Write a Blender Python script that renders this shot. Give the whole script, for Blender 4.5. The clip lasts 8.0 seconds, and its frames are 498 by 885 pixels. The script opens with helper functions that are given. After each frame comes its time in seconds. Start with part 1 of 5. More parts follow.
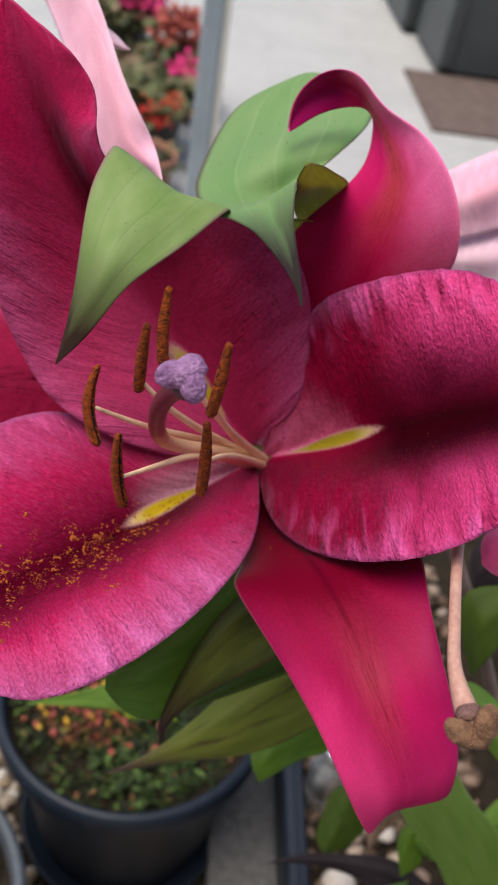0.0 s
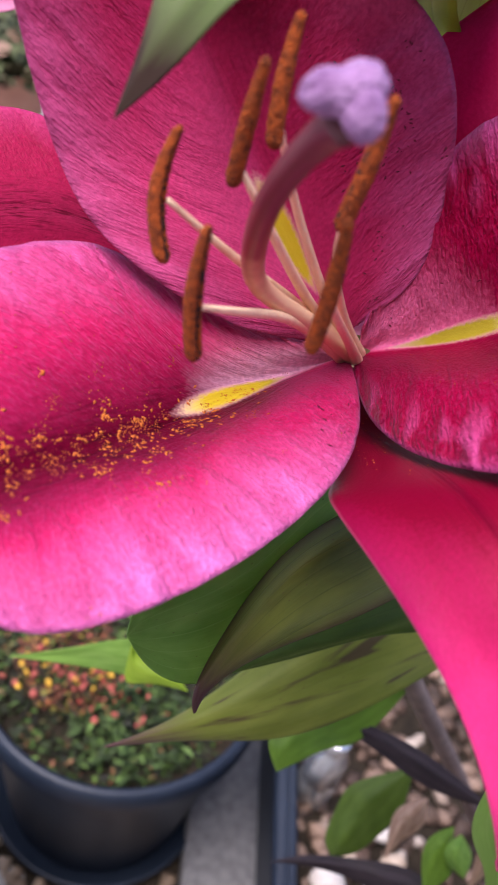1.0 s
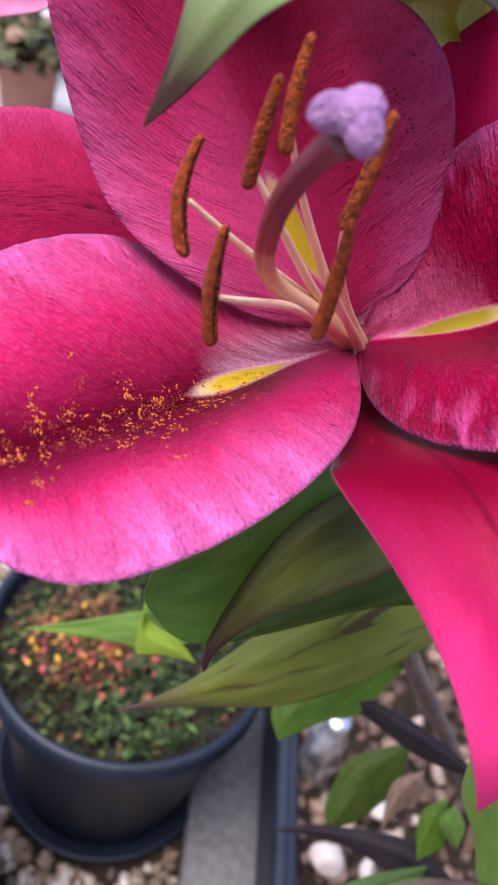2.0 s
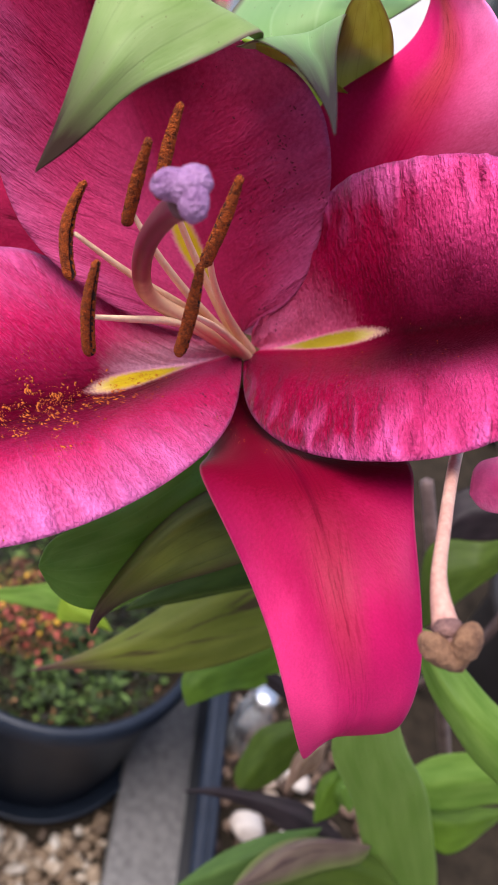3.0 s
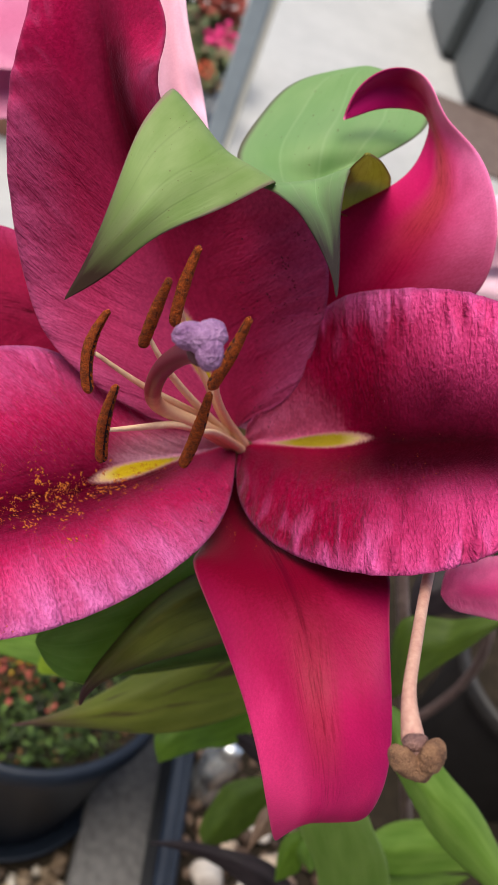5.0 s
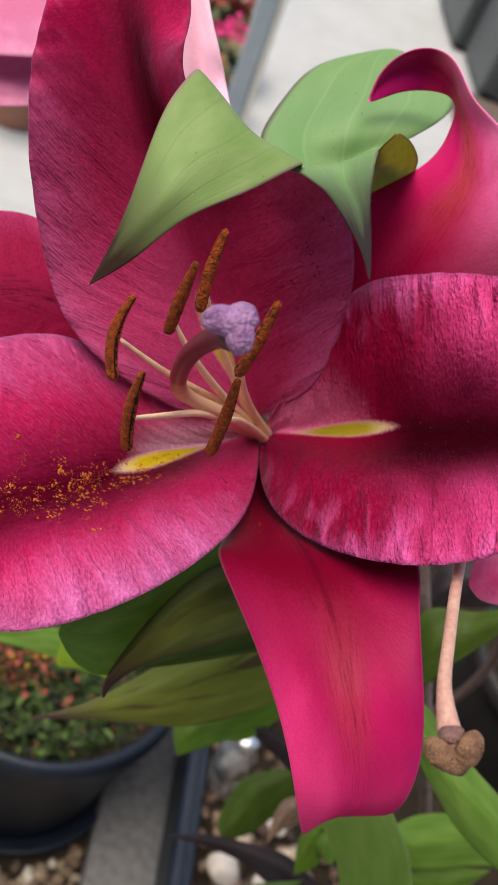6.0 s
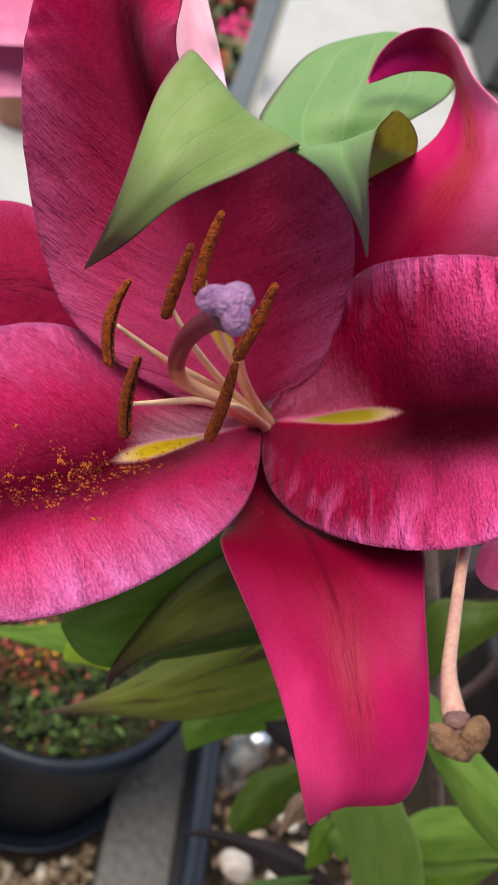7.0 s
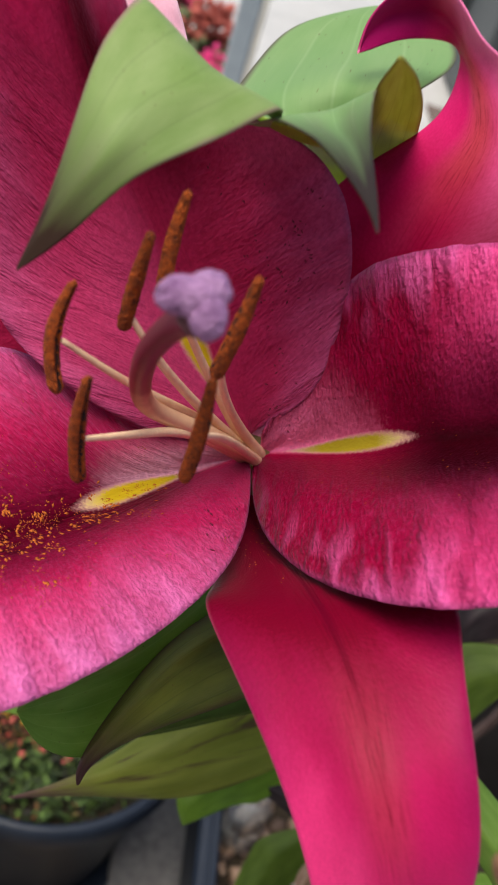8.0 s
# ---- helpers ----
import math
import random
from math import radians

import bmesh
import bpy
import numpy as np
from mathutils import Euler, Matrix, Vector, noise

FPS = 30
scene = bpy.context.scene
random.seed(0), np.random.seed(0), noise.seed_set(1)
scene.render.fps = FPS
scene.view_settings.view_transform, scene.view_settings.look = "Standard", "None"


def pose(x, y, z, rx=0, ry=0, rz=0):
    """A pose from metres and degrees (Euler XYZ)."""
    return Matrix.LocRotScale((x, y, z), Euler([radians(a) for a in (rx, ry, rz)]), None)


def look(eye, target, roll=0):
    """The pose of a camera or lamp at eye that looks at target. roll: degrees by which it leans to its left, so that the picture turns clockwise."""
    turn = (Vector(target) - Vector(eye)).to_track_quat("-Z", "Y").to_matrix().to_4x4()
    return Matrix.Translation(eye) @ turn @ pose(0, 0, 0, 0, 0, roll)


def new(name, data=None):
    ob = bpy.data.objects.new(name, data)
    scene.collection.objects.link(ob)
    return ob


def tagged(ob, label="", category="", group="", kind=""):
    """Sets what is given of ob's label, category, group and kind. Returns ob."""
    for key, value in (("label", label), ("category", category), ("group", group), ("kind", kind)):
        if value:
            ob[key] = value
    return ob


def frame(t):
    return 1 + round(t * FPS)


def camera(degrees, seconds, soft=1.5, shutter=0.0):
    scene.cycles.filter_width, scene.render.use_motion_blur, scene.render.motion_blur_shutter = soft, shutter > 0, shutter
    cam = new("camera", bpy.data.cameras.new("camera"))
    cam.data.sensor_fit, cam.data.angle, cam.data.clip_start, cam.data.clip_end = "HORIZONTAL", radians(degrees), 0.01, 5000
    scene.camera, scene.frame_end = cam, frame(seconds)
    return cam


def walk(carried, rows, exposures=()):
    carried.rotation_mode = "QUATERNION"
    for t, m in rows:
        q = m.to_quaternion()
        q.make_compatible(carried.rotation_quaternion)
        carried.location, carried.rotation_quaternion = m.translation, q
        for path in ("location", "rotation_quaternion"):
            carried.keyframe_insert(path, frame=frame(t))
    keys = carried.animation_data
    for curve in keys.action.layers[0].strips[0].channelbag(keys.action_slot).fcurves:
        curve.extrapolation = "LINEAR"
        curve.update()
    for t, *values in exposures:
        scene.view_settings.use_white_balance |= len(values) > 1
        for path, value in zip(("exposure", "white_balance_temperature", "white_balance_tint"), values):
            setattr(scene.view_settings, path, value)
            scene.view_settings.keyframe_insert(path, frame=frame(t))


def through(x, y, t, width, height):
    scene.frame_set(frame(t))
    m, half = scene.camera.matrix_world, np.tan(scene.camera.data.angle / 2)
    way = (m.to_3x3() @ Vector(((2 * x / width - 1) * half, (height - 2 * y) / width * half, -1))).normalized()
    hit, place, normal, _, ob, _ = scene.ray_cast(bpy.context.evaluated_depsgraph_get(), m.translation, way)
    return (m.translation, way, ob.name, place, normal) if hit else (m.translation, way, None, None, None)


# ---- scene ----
cam = camera(32.4, 8.0, shutter=0.15)
# t, eye x y z, turn in degrees
PATH = [
    (0, 0.0000, 0.0000, 0.9500, 49.78, -7.88, -0.55),
    (0.2, 0.0037, 0.0067, 0.9362, 49.74, -8.96, -0.54),
    (0.3, 0.0013, 0.0127, 0.9157, 50.76, -9.33, -0.28),
    (0.5, -0.0041, 0.0223, 0.9054, 50.60, -10.06, 0.51),
    (0.7, -0.0066, 0.0278, 0.9001, 49.66, -11.21, 1.84),
    (0.8, -0.0048, 0.0283, 0.8950, 49.76, -11.15, 2.16),
    (1, -0.0110, 0.0346, 0.8876, 48.08, -11.89, 2.65),
    (1.2, -0.0130, 0.0310, 0.8892, 47.57, -12.03, 3.14),
    (2.3, -0.0124, 0.0222, 0.9046, 46.35, -12.38, 3.88),
    (2.4, -0.0103, 0.0230, 0.9111, 45.85, -12.79, 4.37),
    (2.5, -0.0089, 0.0209, 0.9193, 46.07, -13.17, 4.04),
    (2.7, -0.0039, 0.0135, 0.9279, 46.12, -14.13, 4.24),
    (2.8, 0.0011, 0.0116, 0.9235, 45.87, -14.87, 4.19),
    (3, 0.0028, 0.0057, 0.9216, 45.69, -15.94, 4.15),
    (3.3, -0.0004, 0.0054, 0.9277, 45.66, -17.33, 4.67),
    (3.5, -0.0018, 0.0051, 0.9310, 45.86, -18.01, 4.85),
    (3.7, -0.0039, 0.0053, 0.9366, 46.41, -18.54, 5.13),
    (4, -0.0116, 0.0072, 0.9467, 47.25, -19.26, 5.49),
    (4.2, -0.0087, 0.0045, 0.9433, 47.50, -19.78, 5.33),
    (5.3, -0.0079, 0.0040, 0.9420, 47.51, -18.94, 5.36),
    (5.5, -0.0099, 0.0039, 0.9408, 47.33, -18.74, 5.50),
    (6, -0.0104, 0.0054, 0.9383, 47.03, -18.65, 5.67),
    (6.5, -0.0091, 0.0082, 0.9365, 47.10, -18.22, 5.45),
    (7, -0.0072, 0.0058, 0.9354, 46.92, -17.66, 5.65),
    (7.3, -0.0067, 0.0025, 0.9325, 47.16, -17.61, 5.02),
    (7.5, -0.0086, 0.0060, 0.9347, 47.37, -17.18, 4.58),
    (7.7, -0.0068, 0.0132, 0.9349, 48.29, -16.94, 4.12),
    (7.8, -0.0044, 0.0181, 0.9332, 48.52, -16.85, 4.00),
    (8, -0.0016, 0.0340, 0.9125, 49.69, -16.29, 3.53),
]
# seconds, stops, kelvin, tint: the camera brightens its picture as it comes close
EXPOSURES = [(0.0, 0.33, 6500, 10), (0.5, 0.81, 6450, 12), (1.0, 1.17, 5950, 22), (2.3, 1.12, 5850, 23), (2.7, 1.03, 6000, 21), (3.5, 0.85, 6450, 14), (4.2, 0.6, 6550, 12), (5.5, 0.48, 6650, 9), (7.0, 0.58, 6650, 9), (7.5, 0.64, 6650, 9), (8.0, 0.56, 6650, 9)]
walk(cam, [(t, pose(x, y, z, rx, ry, rz)) for t, x, y, z, rx, ry, rz in PATH], EXPOSURES)
cam.data.dof.use_dof = True
cam.data.dof.focus_distance = 0.185
cam.data.dof.aperture_fstop = 31.0

# ---------------- light ----------------
world = bpy.data.worlds.new("sky")
scene.world = world
world.use_nodes = True
wn = world.node_tree
sky = wn.nodes.new("ShaderNodeTexSky")
sky.sky_type = "NISHITA"
sky.sun_disc = False
sky.sun_elevation, sky.sun_rotation = radians(70), radians(237)
sky.dust_density, sky.ozone_density = 3.0, 1.0
wn.links.new(sky.outputs[0], wn.nodes["Background"].inputs[0])
wn.nodes["Background"].inputs[1].default_value = 0.135
sun = new("sun", bpy.data.lights.new("sun", "SUN"))
sun.data.energy, sun.data.angle, sun.data.color = 2.6, radians(40), (1.0, 0.94, 0.83)
sun.matrix_world = look((-0.9, -0.58, 3.0), (0, 0, 0))


# ---------------- materials ----------------
def material(name, rough=0.5, spec=0.5):
    m = bpy.data.materials.new(name)
    m.use_nodes = True
    b = m.node_tree.nodes["Principled BSDF"]
    b.inputs["Roughness"].default_value = rough
    b.inputs["Specular IOR Level"].default_value = spec
    return m, m.node_tree, b


def node(nt, kind, **values):
    n = nt.nodes.new(kind)
    for k, v in values.items():
        n.inputs[k.replace("_", " ")].default_value = v
    return n


def ramp(nt, source, stops):
    n = nt.nodes.new("ShaderNodeValToRGB")
    while len(n.color_ramp.elements) < len(stops):
        n.color_ramp.elements.new(0.5)
    for e, (p, c) in zip(n.color_ramp.elements, stops):
        e.position, e.color = p, (*c, 1)
    nt.links.new(source, n.inputs[0])
    return n.outputs[0]


def eased(nt, source, stops):
    out = ramp(nt, source, stops)
    out.node.color_ramp.interpolation = "EASE"
    return out


def mix(nt, fac, a, b, how="MIX"):
    n = nt.nodes.new("ShaderNodeMix")
    n.data_type, n.blend_type = "RGBA", how
    for socket, v in ((n.inputs[0], fac), (n.inputs[6], a), (n.inputs[7], b)):
        if isinstance(v, (int, float)):
            socket.default_value = v
        elif isinstance(v, tuple):
            socket.default_value = (*v, 1)
        else:
            nt.links.new(v, socket)
    return n.outputs[2]


def maths(nt, op, a, b=0.0):
    n = nt.nodes.new("ShaderNodeMath")
    n.operation = op
    for socket, v in zip(n.inputs, (a, b)):
        if isinstance(v, (int, float)):
            socket.default_value = v
        else:
            nt.links.new(v, socket)
    return n.outputs[0]


def textured(name, dark, light, scale, rough=0.6, bump=0.3, fine=6.0, spec=0.4, metal=0.0, dist=0.002):
    """Two scales of noise between two colours, with a bump."""
    m, nt, b = material(name, rough, spec)
    b.inputs["Metallic"].default_value = metal
    co = nt.nodes.new("ShaderNodeTexCoord").outputs["Object"]
    n1, n2 = node(nt, "ShaderNodeTexNoise", Scale=scale, Detail=4.0), node(nt, "ShaderNodeTexNoise", Scale=scale * fine, Detail=3.0)
    for n in (n1, n2):
        nt.links.new(co, n.inputs["Vector"])
    f = maths(nt, "ADD", maths(nt, "MULTIPLY", n1.outputs[0], 0.6), maths(nt, "MULTIPLY", n2.outputs[0], 0.4))
    nt.links.new(ramp(nt, f, [(0.3, dark), (0.7, light)]), b.inputs["Base Color"])
    bp = node(nt, "ShaderNodeBump", Strength=bump, Distance=dist)
    nt.links.new(n2.outputs[0], bp.inputs["Height"])
    nt.links.new(bp.outputs[0], b.inputs["Normal"])
    return m


def varied(name, stops, rough=0.7, bump=0.4, scale=60.0):
    """Each joined piece takes its own colour out of a ramp."""
    m, nt, b = material(name, rough, 0.35)
    geo = nt.nodes.new("ShaderNodeNewGeometry")
    base = ramp(nt, geo.outputs["Random Per Island"], stops)
    co = nt.nodes.new("ShaderNodeTexCoord").outputs["Object"]
    n = node(nt, "ShaderNodeTexNoise", Scale=scale, Detail=5.0)
    nt.links.new(co, n.inputs["Vector"])
    nt.links.new(mix(nt, 0.6, base, ramp(nt, n.outputs[0], [(0.3, (0.45, 0.42, 0.4)), (0.65, (1, 1, 1))]), "MULTIPLY"), b.inputs["Base Color"])
    bp = node(nt, "ShaderNodeBump", Strength=bump, Distance=0.002)
    nt.links.new(n.outputs[0], bp.inputs["Height"])
    nt.links.new(bp.outputs[0], b.inputs["Normal"])
    return m


def leafy(name, face, rib, tip=None, rough=0.5, lines=6.0, margin=None, streak=None, groove_by=0.35, through=0.3, margin_from=0.86, vein=None):
    """Leaf with long parallel veins; u runs across, v along. tip: colour, how far it reaches, whether it sits at v = 0."""
    m, nt, b = material(name, rough, 0.22)
    uv = nt.nodes.new("ShaderNodeUVMap").outputs[0]
    sep = nt.nodes.new("ShaderNodeSeparateXYZ")
    nt.links.new(uv, sep.inputs[0])
    fine = stretched(nt, uv, (lines * 6, 3.0), 2.0, 3.0, 0.2)
    blot = stretched(nt, uv, (2.0, 2.0), 2.5, 5.0, 0.3)
    speck = stretched(nt, uv, (1.0, 1.6), 45.0, 1.0, 0.0)
    f = maths(nt, "ADD", maths(nt, "MULTIPLY", fine, 0.15), maths(nt, "MULTIPLY", blot, 0.85))
    col = ramp(nt, f, [(0.33, face), (0.66, rib)])
    bend = maths(nt, "ADD", sep.outputs[0], maths(nt, "MULTIPLY", maths(nt, "SUBTRACT", blot, 0.5), 0.03))
    groove = maths(nt, "ABSOLUTE", maths(nt, "SINE", maths(nt, "MULTIPLY", bend, 3.14159 * lines)))
    col = mix(nt, ramp(nt, groove, [(0.0, (groove_by, groove_by, groove_by)), (0.16, (0, 0, 0))]), col, vein or tuple(c * 0.5 for c in face))
    col = mix(nt, ramp(nt, speck, [(0.73, (0, 0, 0)), (0.77, (0.8, 0.8, 0.8))]), col, (0.12, 0.07, 0.03))
    off = maths(nt, "ABSOLUTE", maths(nt, "MULTIPLY", maths(nt, "SUBTRACT", sep.outputs[0], 0.5), 2.0))
    if streak:
        lane = stretched(nt, uv, (3.6, 1.3), 1.5, 4.0, 0.9)
        col = mix(nt, ramp(nt, lane, [(0.54, (0, 0, 0)), (0.60, (0.8, 0.8, 0.8))]), col, streak)
    if margin:
        col = mix(nt, ramp(nt, maths(nt, "ADD", off, maths(nt, "MULTIPLY", maths(nt, "SUBTRACT", blot, 0.5), 0.15)), [(margin_from, (0, 0, 0)), (0.99, (0.75, 0.75, 0.75))]), col, margin)
    if tip:
        way = maths(nt, "SUBTRACT", 1.0, sep.outputs[1]) if tip[2] else sep.outputs[1]
        way = maths(nt, "ADD", way, maths(nt, "MULTIPLY", maths(nt, "SUBTRACT", blot, 0.5), 0.15))
        way = maths(nt, "ADD", way, maths(nt, "MULTIPLY", off, 0.06))
        col = mix(nt, ramp(nt, way, [(tip[1], (0, 0, 0)), (tip[1] + 0.3, (1, 1, 1))]), col, tip[0])
    nt.links.new(col, b.inputs["Base Color"])
    bp = node(nt, "ShaderNodeBump", Strength=0.2, Distance=0.0005)
    nt.links.new(maths(nt, "ADD", fine, maths(nt, "MULTIPLY", ramp(nt, groove, [(0.0, (0, 0, 0)), (0.25, (1, 1, 1))]), 2.0 * groove_by)), bp.inputs["Height"])
    nt.links.new(bp.outputs[0], b.inputs["Normal"])
    glow(nt, b, col, through)
    return m


def glow(nt, b, col, share):
    """Light that passes through thin flesh."""
    lit = nt.nodes.new("ShaderNodeBsdfTranslucent")
    nt.links.new(col, lit.inputs[0])
    both = nt.nodes.new("ShaderNodeMixShader")
    both.inputs[0].default_value = share
    nt.links.new(b.outputs[0], both.inputs[1])
    nt.links.new(lit.outputs[0], both.inputs[2])
    nt.links.new(both.outputs[0], nt.nodes["Material Output"].inputs[0])


def stretched(nt, uv, scale, size, detail=3.0, distort=0.5):
    mp = node(nt, "ShaderNodeMapping", Scale=(scale[0], scale[1], 1.0))
    nt.links.new(uv, mp.inputs[0])
    n = node(nt, "ShaderNodeTexNoise", Scale=size, Detail=detail, Distortion=distort)
    nt.links.new(mp.outputs[0], n.inputs["Vector"])
    return n.outputs[0]


def grey(x):
    return (x, x, x)


def petal_material(name, channel, blade, rim, wrinkle=1.0, deep=(0.10, 0.45), along=(0.25, 0.4, 0.8, 1.0), rim_from=0.62, nectary=None, base=None, lines=0.3, gloss=0.42, first=1.0, thin=0.15, crush=0.0, plume=0.1, velvet=0.12, spec=0.08, fan_by=(0.1, 0.1), seam=0.0, tan=None, tip=None, bare=1.0, middle=0.5, hatch=1.0, calm=None, second=1.0):
    """Satin flower flesh; u runs across the tepal and v from the throat to the tip. Short folds fan out from the
    midrib.
    deep: how far the dark channel reaches to the sides; along: where it begins and ends; base: colour, reach, fade,
    first half only;
    first: how much of the rim colour the first half takes; velvet: soft lilac sheen of the papillae; fan_by: slant of
    the folds;
    seam: a narrow dark midrib line; tan: colour, from, to along the midrib; tip: colour or painted highlight of the
    outer end, from, to, share of the second half;
    bare: how much of the rim colour shows near the throat; middle: where the channel runs; hatch: strength of the fine
    folds' light and shade painted in the colour; calm: where they die out towards the tip; second: depth of colour of
    the second half."""
    m, nt, b = material(name, gloss, spec)
    b.inputs["Sheen Weight"].default_value = velvet
    b.inputs["Sheen Roughness"].default_value = 0.38
    b.inputs["Sheen Tint"].default_value = (0.95, 0.38, 0.72, 1)
    uv = nt.nodes.new("ShaderNodeUVMap").outputs[0]
    sep = nt.nodes.new("ShaderNodeSeparateXYZ")
    nt.links.new(uv, sep.inputs[0])
    u, v = sep.outputs[0], sep.outputs[1]
    off = maths(nt, "ABSOLUTE", maths(nt, "MULTIPLY", maths(nt, "SUBTRACT", u, 0.5), 2.0))
    fan = nt.nodes.new("ShaderNodeCombineXYZ")
    nt.links.new(u, fan.inputs[0])
    nt.links.new(maths(nt, "SUBTRACT", v, maths(nt, "MULTIPLY", off, maths(nt, "SUBTRACT", ramp(nt, u, [(0.499, grey(fan_by[0] + 0.5)), (0.501, grey(fan_by[1] + 0.5))]), 0.5))), fan.inputs[1])
    fan = fan.outputs[0]
    soft = stretched(nt, uv, (1.5, 2.5), 2.0, 4.0)
    broad = stretched(nt, fan, (2.0, 5.0), 1.6, 2.0, 0.4)
    vein = stretched(nt, uv, (42.0, 9.0), 2.0, 3.0, 0.3)
    raw = stretched(nt, fan, (24.0, 92.0), 2.0, 2.0, 0.25)
    fine = ramp(nt, raw, [(0.36, grey(0.0)), (0.62, grey(1.0))])
    fold = stretched(nt, fan, (2.0, 11.0), 2.0, 1.0, 0.5)
    blur = maths(nt, "MULTIPLY", maths(nt, "SUBTRACT", soft, 0.5), 0.35)
    edge = maths(nt, "ADD", maths(nt, "ADD", off, blur), maths(nt, "MULTIPLY", maths(nt, "SUBTRACT", fold, 0.5), 0.22))
    edge = maths(nt, "MULTIPLY", edge, ramp(nt, u, [(0.3, grey(first)), (0.6, grey(1.0))]))
    edge = maths(nt, "MULTIPLY", edge, eased(nt, v, [(0.15, grey(bare)), (0.42, grey(1.0))]))
    col = ramp(nt, edge, [(0.0, blade), (rim_from, blade), (1.12, rim)])
    col = mix(nt, 0.3, col, ramp(nt, broad, [(0.35, (0.66, 0.5, 0.56)), (0.62, (1.12, 1.12, 1.12))]), "MULTIPLY")
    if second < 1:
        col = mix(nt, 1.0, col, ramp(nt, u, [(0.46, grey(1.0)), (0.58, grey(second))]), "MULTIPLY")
    if tip:
        end = maths(nt, "MULTIPLY", eased(nt, off, [(0.1, grey(0.2)), (0.5, grey(1.0))]), eased(nt, maths(nt, "ADD", v, blur), [(tip[1], grey(0.0)), (tip[2], grey(0.9))]))
        end = maths(nt, "MULTIPLY", end, ramp(nt, u, [(0.42, grey(1.0)), (0.6, grey(tip[3]))]))
        col = mix(nt, end, col, tip[0])
    mid_off = maths(nt, "ABSOLUTE", maths(nt, "MULTIPLY", maths(nt, "SUBTRACT", u, middle), 2.0))
    side = eased(nt, maths(nt, "ADD", mid_off, maths(nt, "MULTIPLY", blur, 0.6)), [(deep[0], grey(1.0)), (deep[1], grey(0.0))])
    run = eased(nt, v, [(along[0], grey(0.0)), (along[1], grey(1.0)), (along[2], grey(1.0)), (along[3], grey(0.0))])
    col = mix(nt, maths(nt, "MULTIPLY", side, run), col, channel)
    if tan:
        here = maths(nt, "MULTIPLY", eased(nt, off, [(0.02, grey(0.75)), (0.42, grey(0.0))]), eased(nt, v, [(tan[1] - 0.12, grey(0.0)), (tan[1] + 0.05, grey(1.0)), (tan[2], grey(1.0)), (tan[2] + 0.15, grey(0.0))]))
        col = mix(nt, here, col, tan[0])
    mask = eased(nt, off, [(0.06, grey(0.06)), (0.5, grey(0.8)), (1.0, grey(1.0))])
    if calm:
        mask = maths(nt, "MULTIPLY", mask, eased(nt, v, [(calm, grey(1.0)), (calm + 0.2, grey(0.12))]))
    amount = maths(nt, "MULTIPLY", mask, hatch * min(0.5, 0.7 * wrinkle))
    # shade in the fine creases and light on their ridges, put into the colour
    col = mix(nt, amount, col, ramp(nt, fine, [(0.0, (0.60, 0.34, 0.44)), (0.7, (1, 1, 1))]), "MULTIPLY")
    crest_light = maths(nt, "MULTIPLY", ramp(nt, fine, [(0.6, grey(0.0)), (1.0, grey(0.35))]), amount)
    col = mix(nt, crest_light, col, rim)
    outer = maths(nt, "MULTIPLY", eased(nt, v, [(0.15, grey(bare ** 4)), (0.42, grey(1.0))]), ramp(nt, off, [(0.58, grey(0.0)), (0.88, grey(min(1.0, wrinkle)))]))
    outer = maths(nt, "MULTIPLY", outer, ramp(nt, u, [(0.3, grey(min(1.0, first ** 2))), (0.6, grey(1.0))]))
    # broad folds: shaded hollows painted darker, lit ridges painted as pale streaks
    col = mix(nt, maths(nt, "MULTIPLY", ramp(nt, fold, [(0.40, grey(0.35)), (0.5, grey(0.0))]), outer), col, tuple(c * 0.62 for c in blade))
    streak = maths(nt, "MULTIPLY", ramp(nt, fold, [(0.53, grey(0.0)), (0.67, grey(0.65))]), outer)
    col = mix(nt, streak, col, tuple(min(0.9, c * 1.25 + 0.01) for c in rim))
    near_mid = maths(nt, "MULTIPLY", ramp(nt, off, [(0.0, grey(1.0)), (0.2, grey(0.5)), (0.38, grey(0.0))]), ramp(nt, v, [(0.55, grey(1.0)), (0.85, grey(0.25))]))
    col = mix(nt, maths(nt, "MULTIPLY", near_mid, lines), col, ramp(nt, vein, [(0.36, (0.35, 0.2, 0.25)), (0.48, (1, 1, 1))]), "MULTIPLY")
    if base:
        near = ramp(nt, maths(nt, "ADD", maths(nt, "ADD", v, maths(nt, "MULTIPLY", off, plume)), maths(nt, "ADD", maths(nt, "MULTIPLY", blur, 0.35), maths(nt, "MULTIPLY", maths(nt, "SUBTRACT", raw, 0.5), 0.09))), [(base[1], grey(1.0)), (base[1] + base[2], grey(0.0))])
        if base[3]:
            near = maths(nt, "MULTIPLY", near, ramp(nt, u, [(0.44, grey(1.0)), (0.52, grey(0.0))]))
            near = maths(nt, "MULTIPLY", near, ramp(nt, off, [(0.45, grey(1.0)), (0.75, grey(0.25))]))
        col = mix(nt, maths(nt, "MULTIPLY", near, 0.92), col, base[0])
    if seam:
        line = maths(nt, "MULTIPLY", ramp(nt, maths(nt, "ADD", off, maths(nt, "MULTIPLY", maths(nt, "SUBTRACT", vein, 0.5), 0.12)), [(0.01, grey(seam)), (0.06, grey(0.0))]), eased(nt, v, [(0.3, grey(1.0)), (0.58, grey(0.0))]))
        col = mix(nt, line, col, (0.10, 0.0, 0.012))
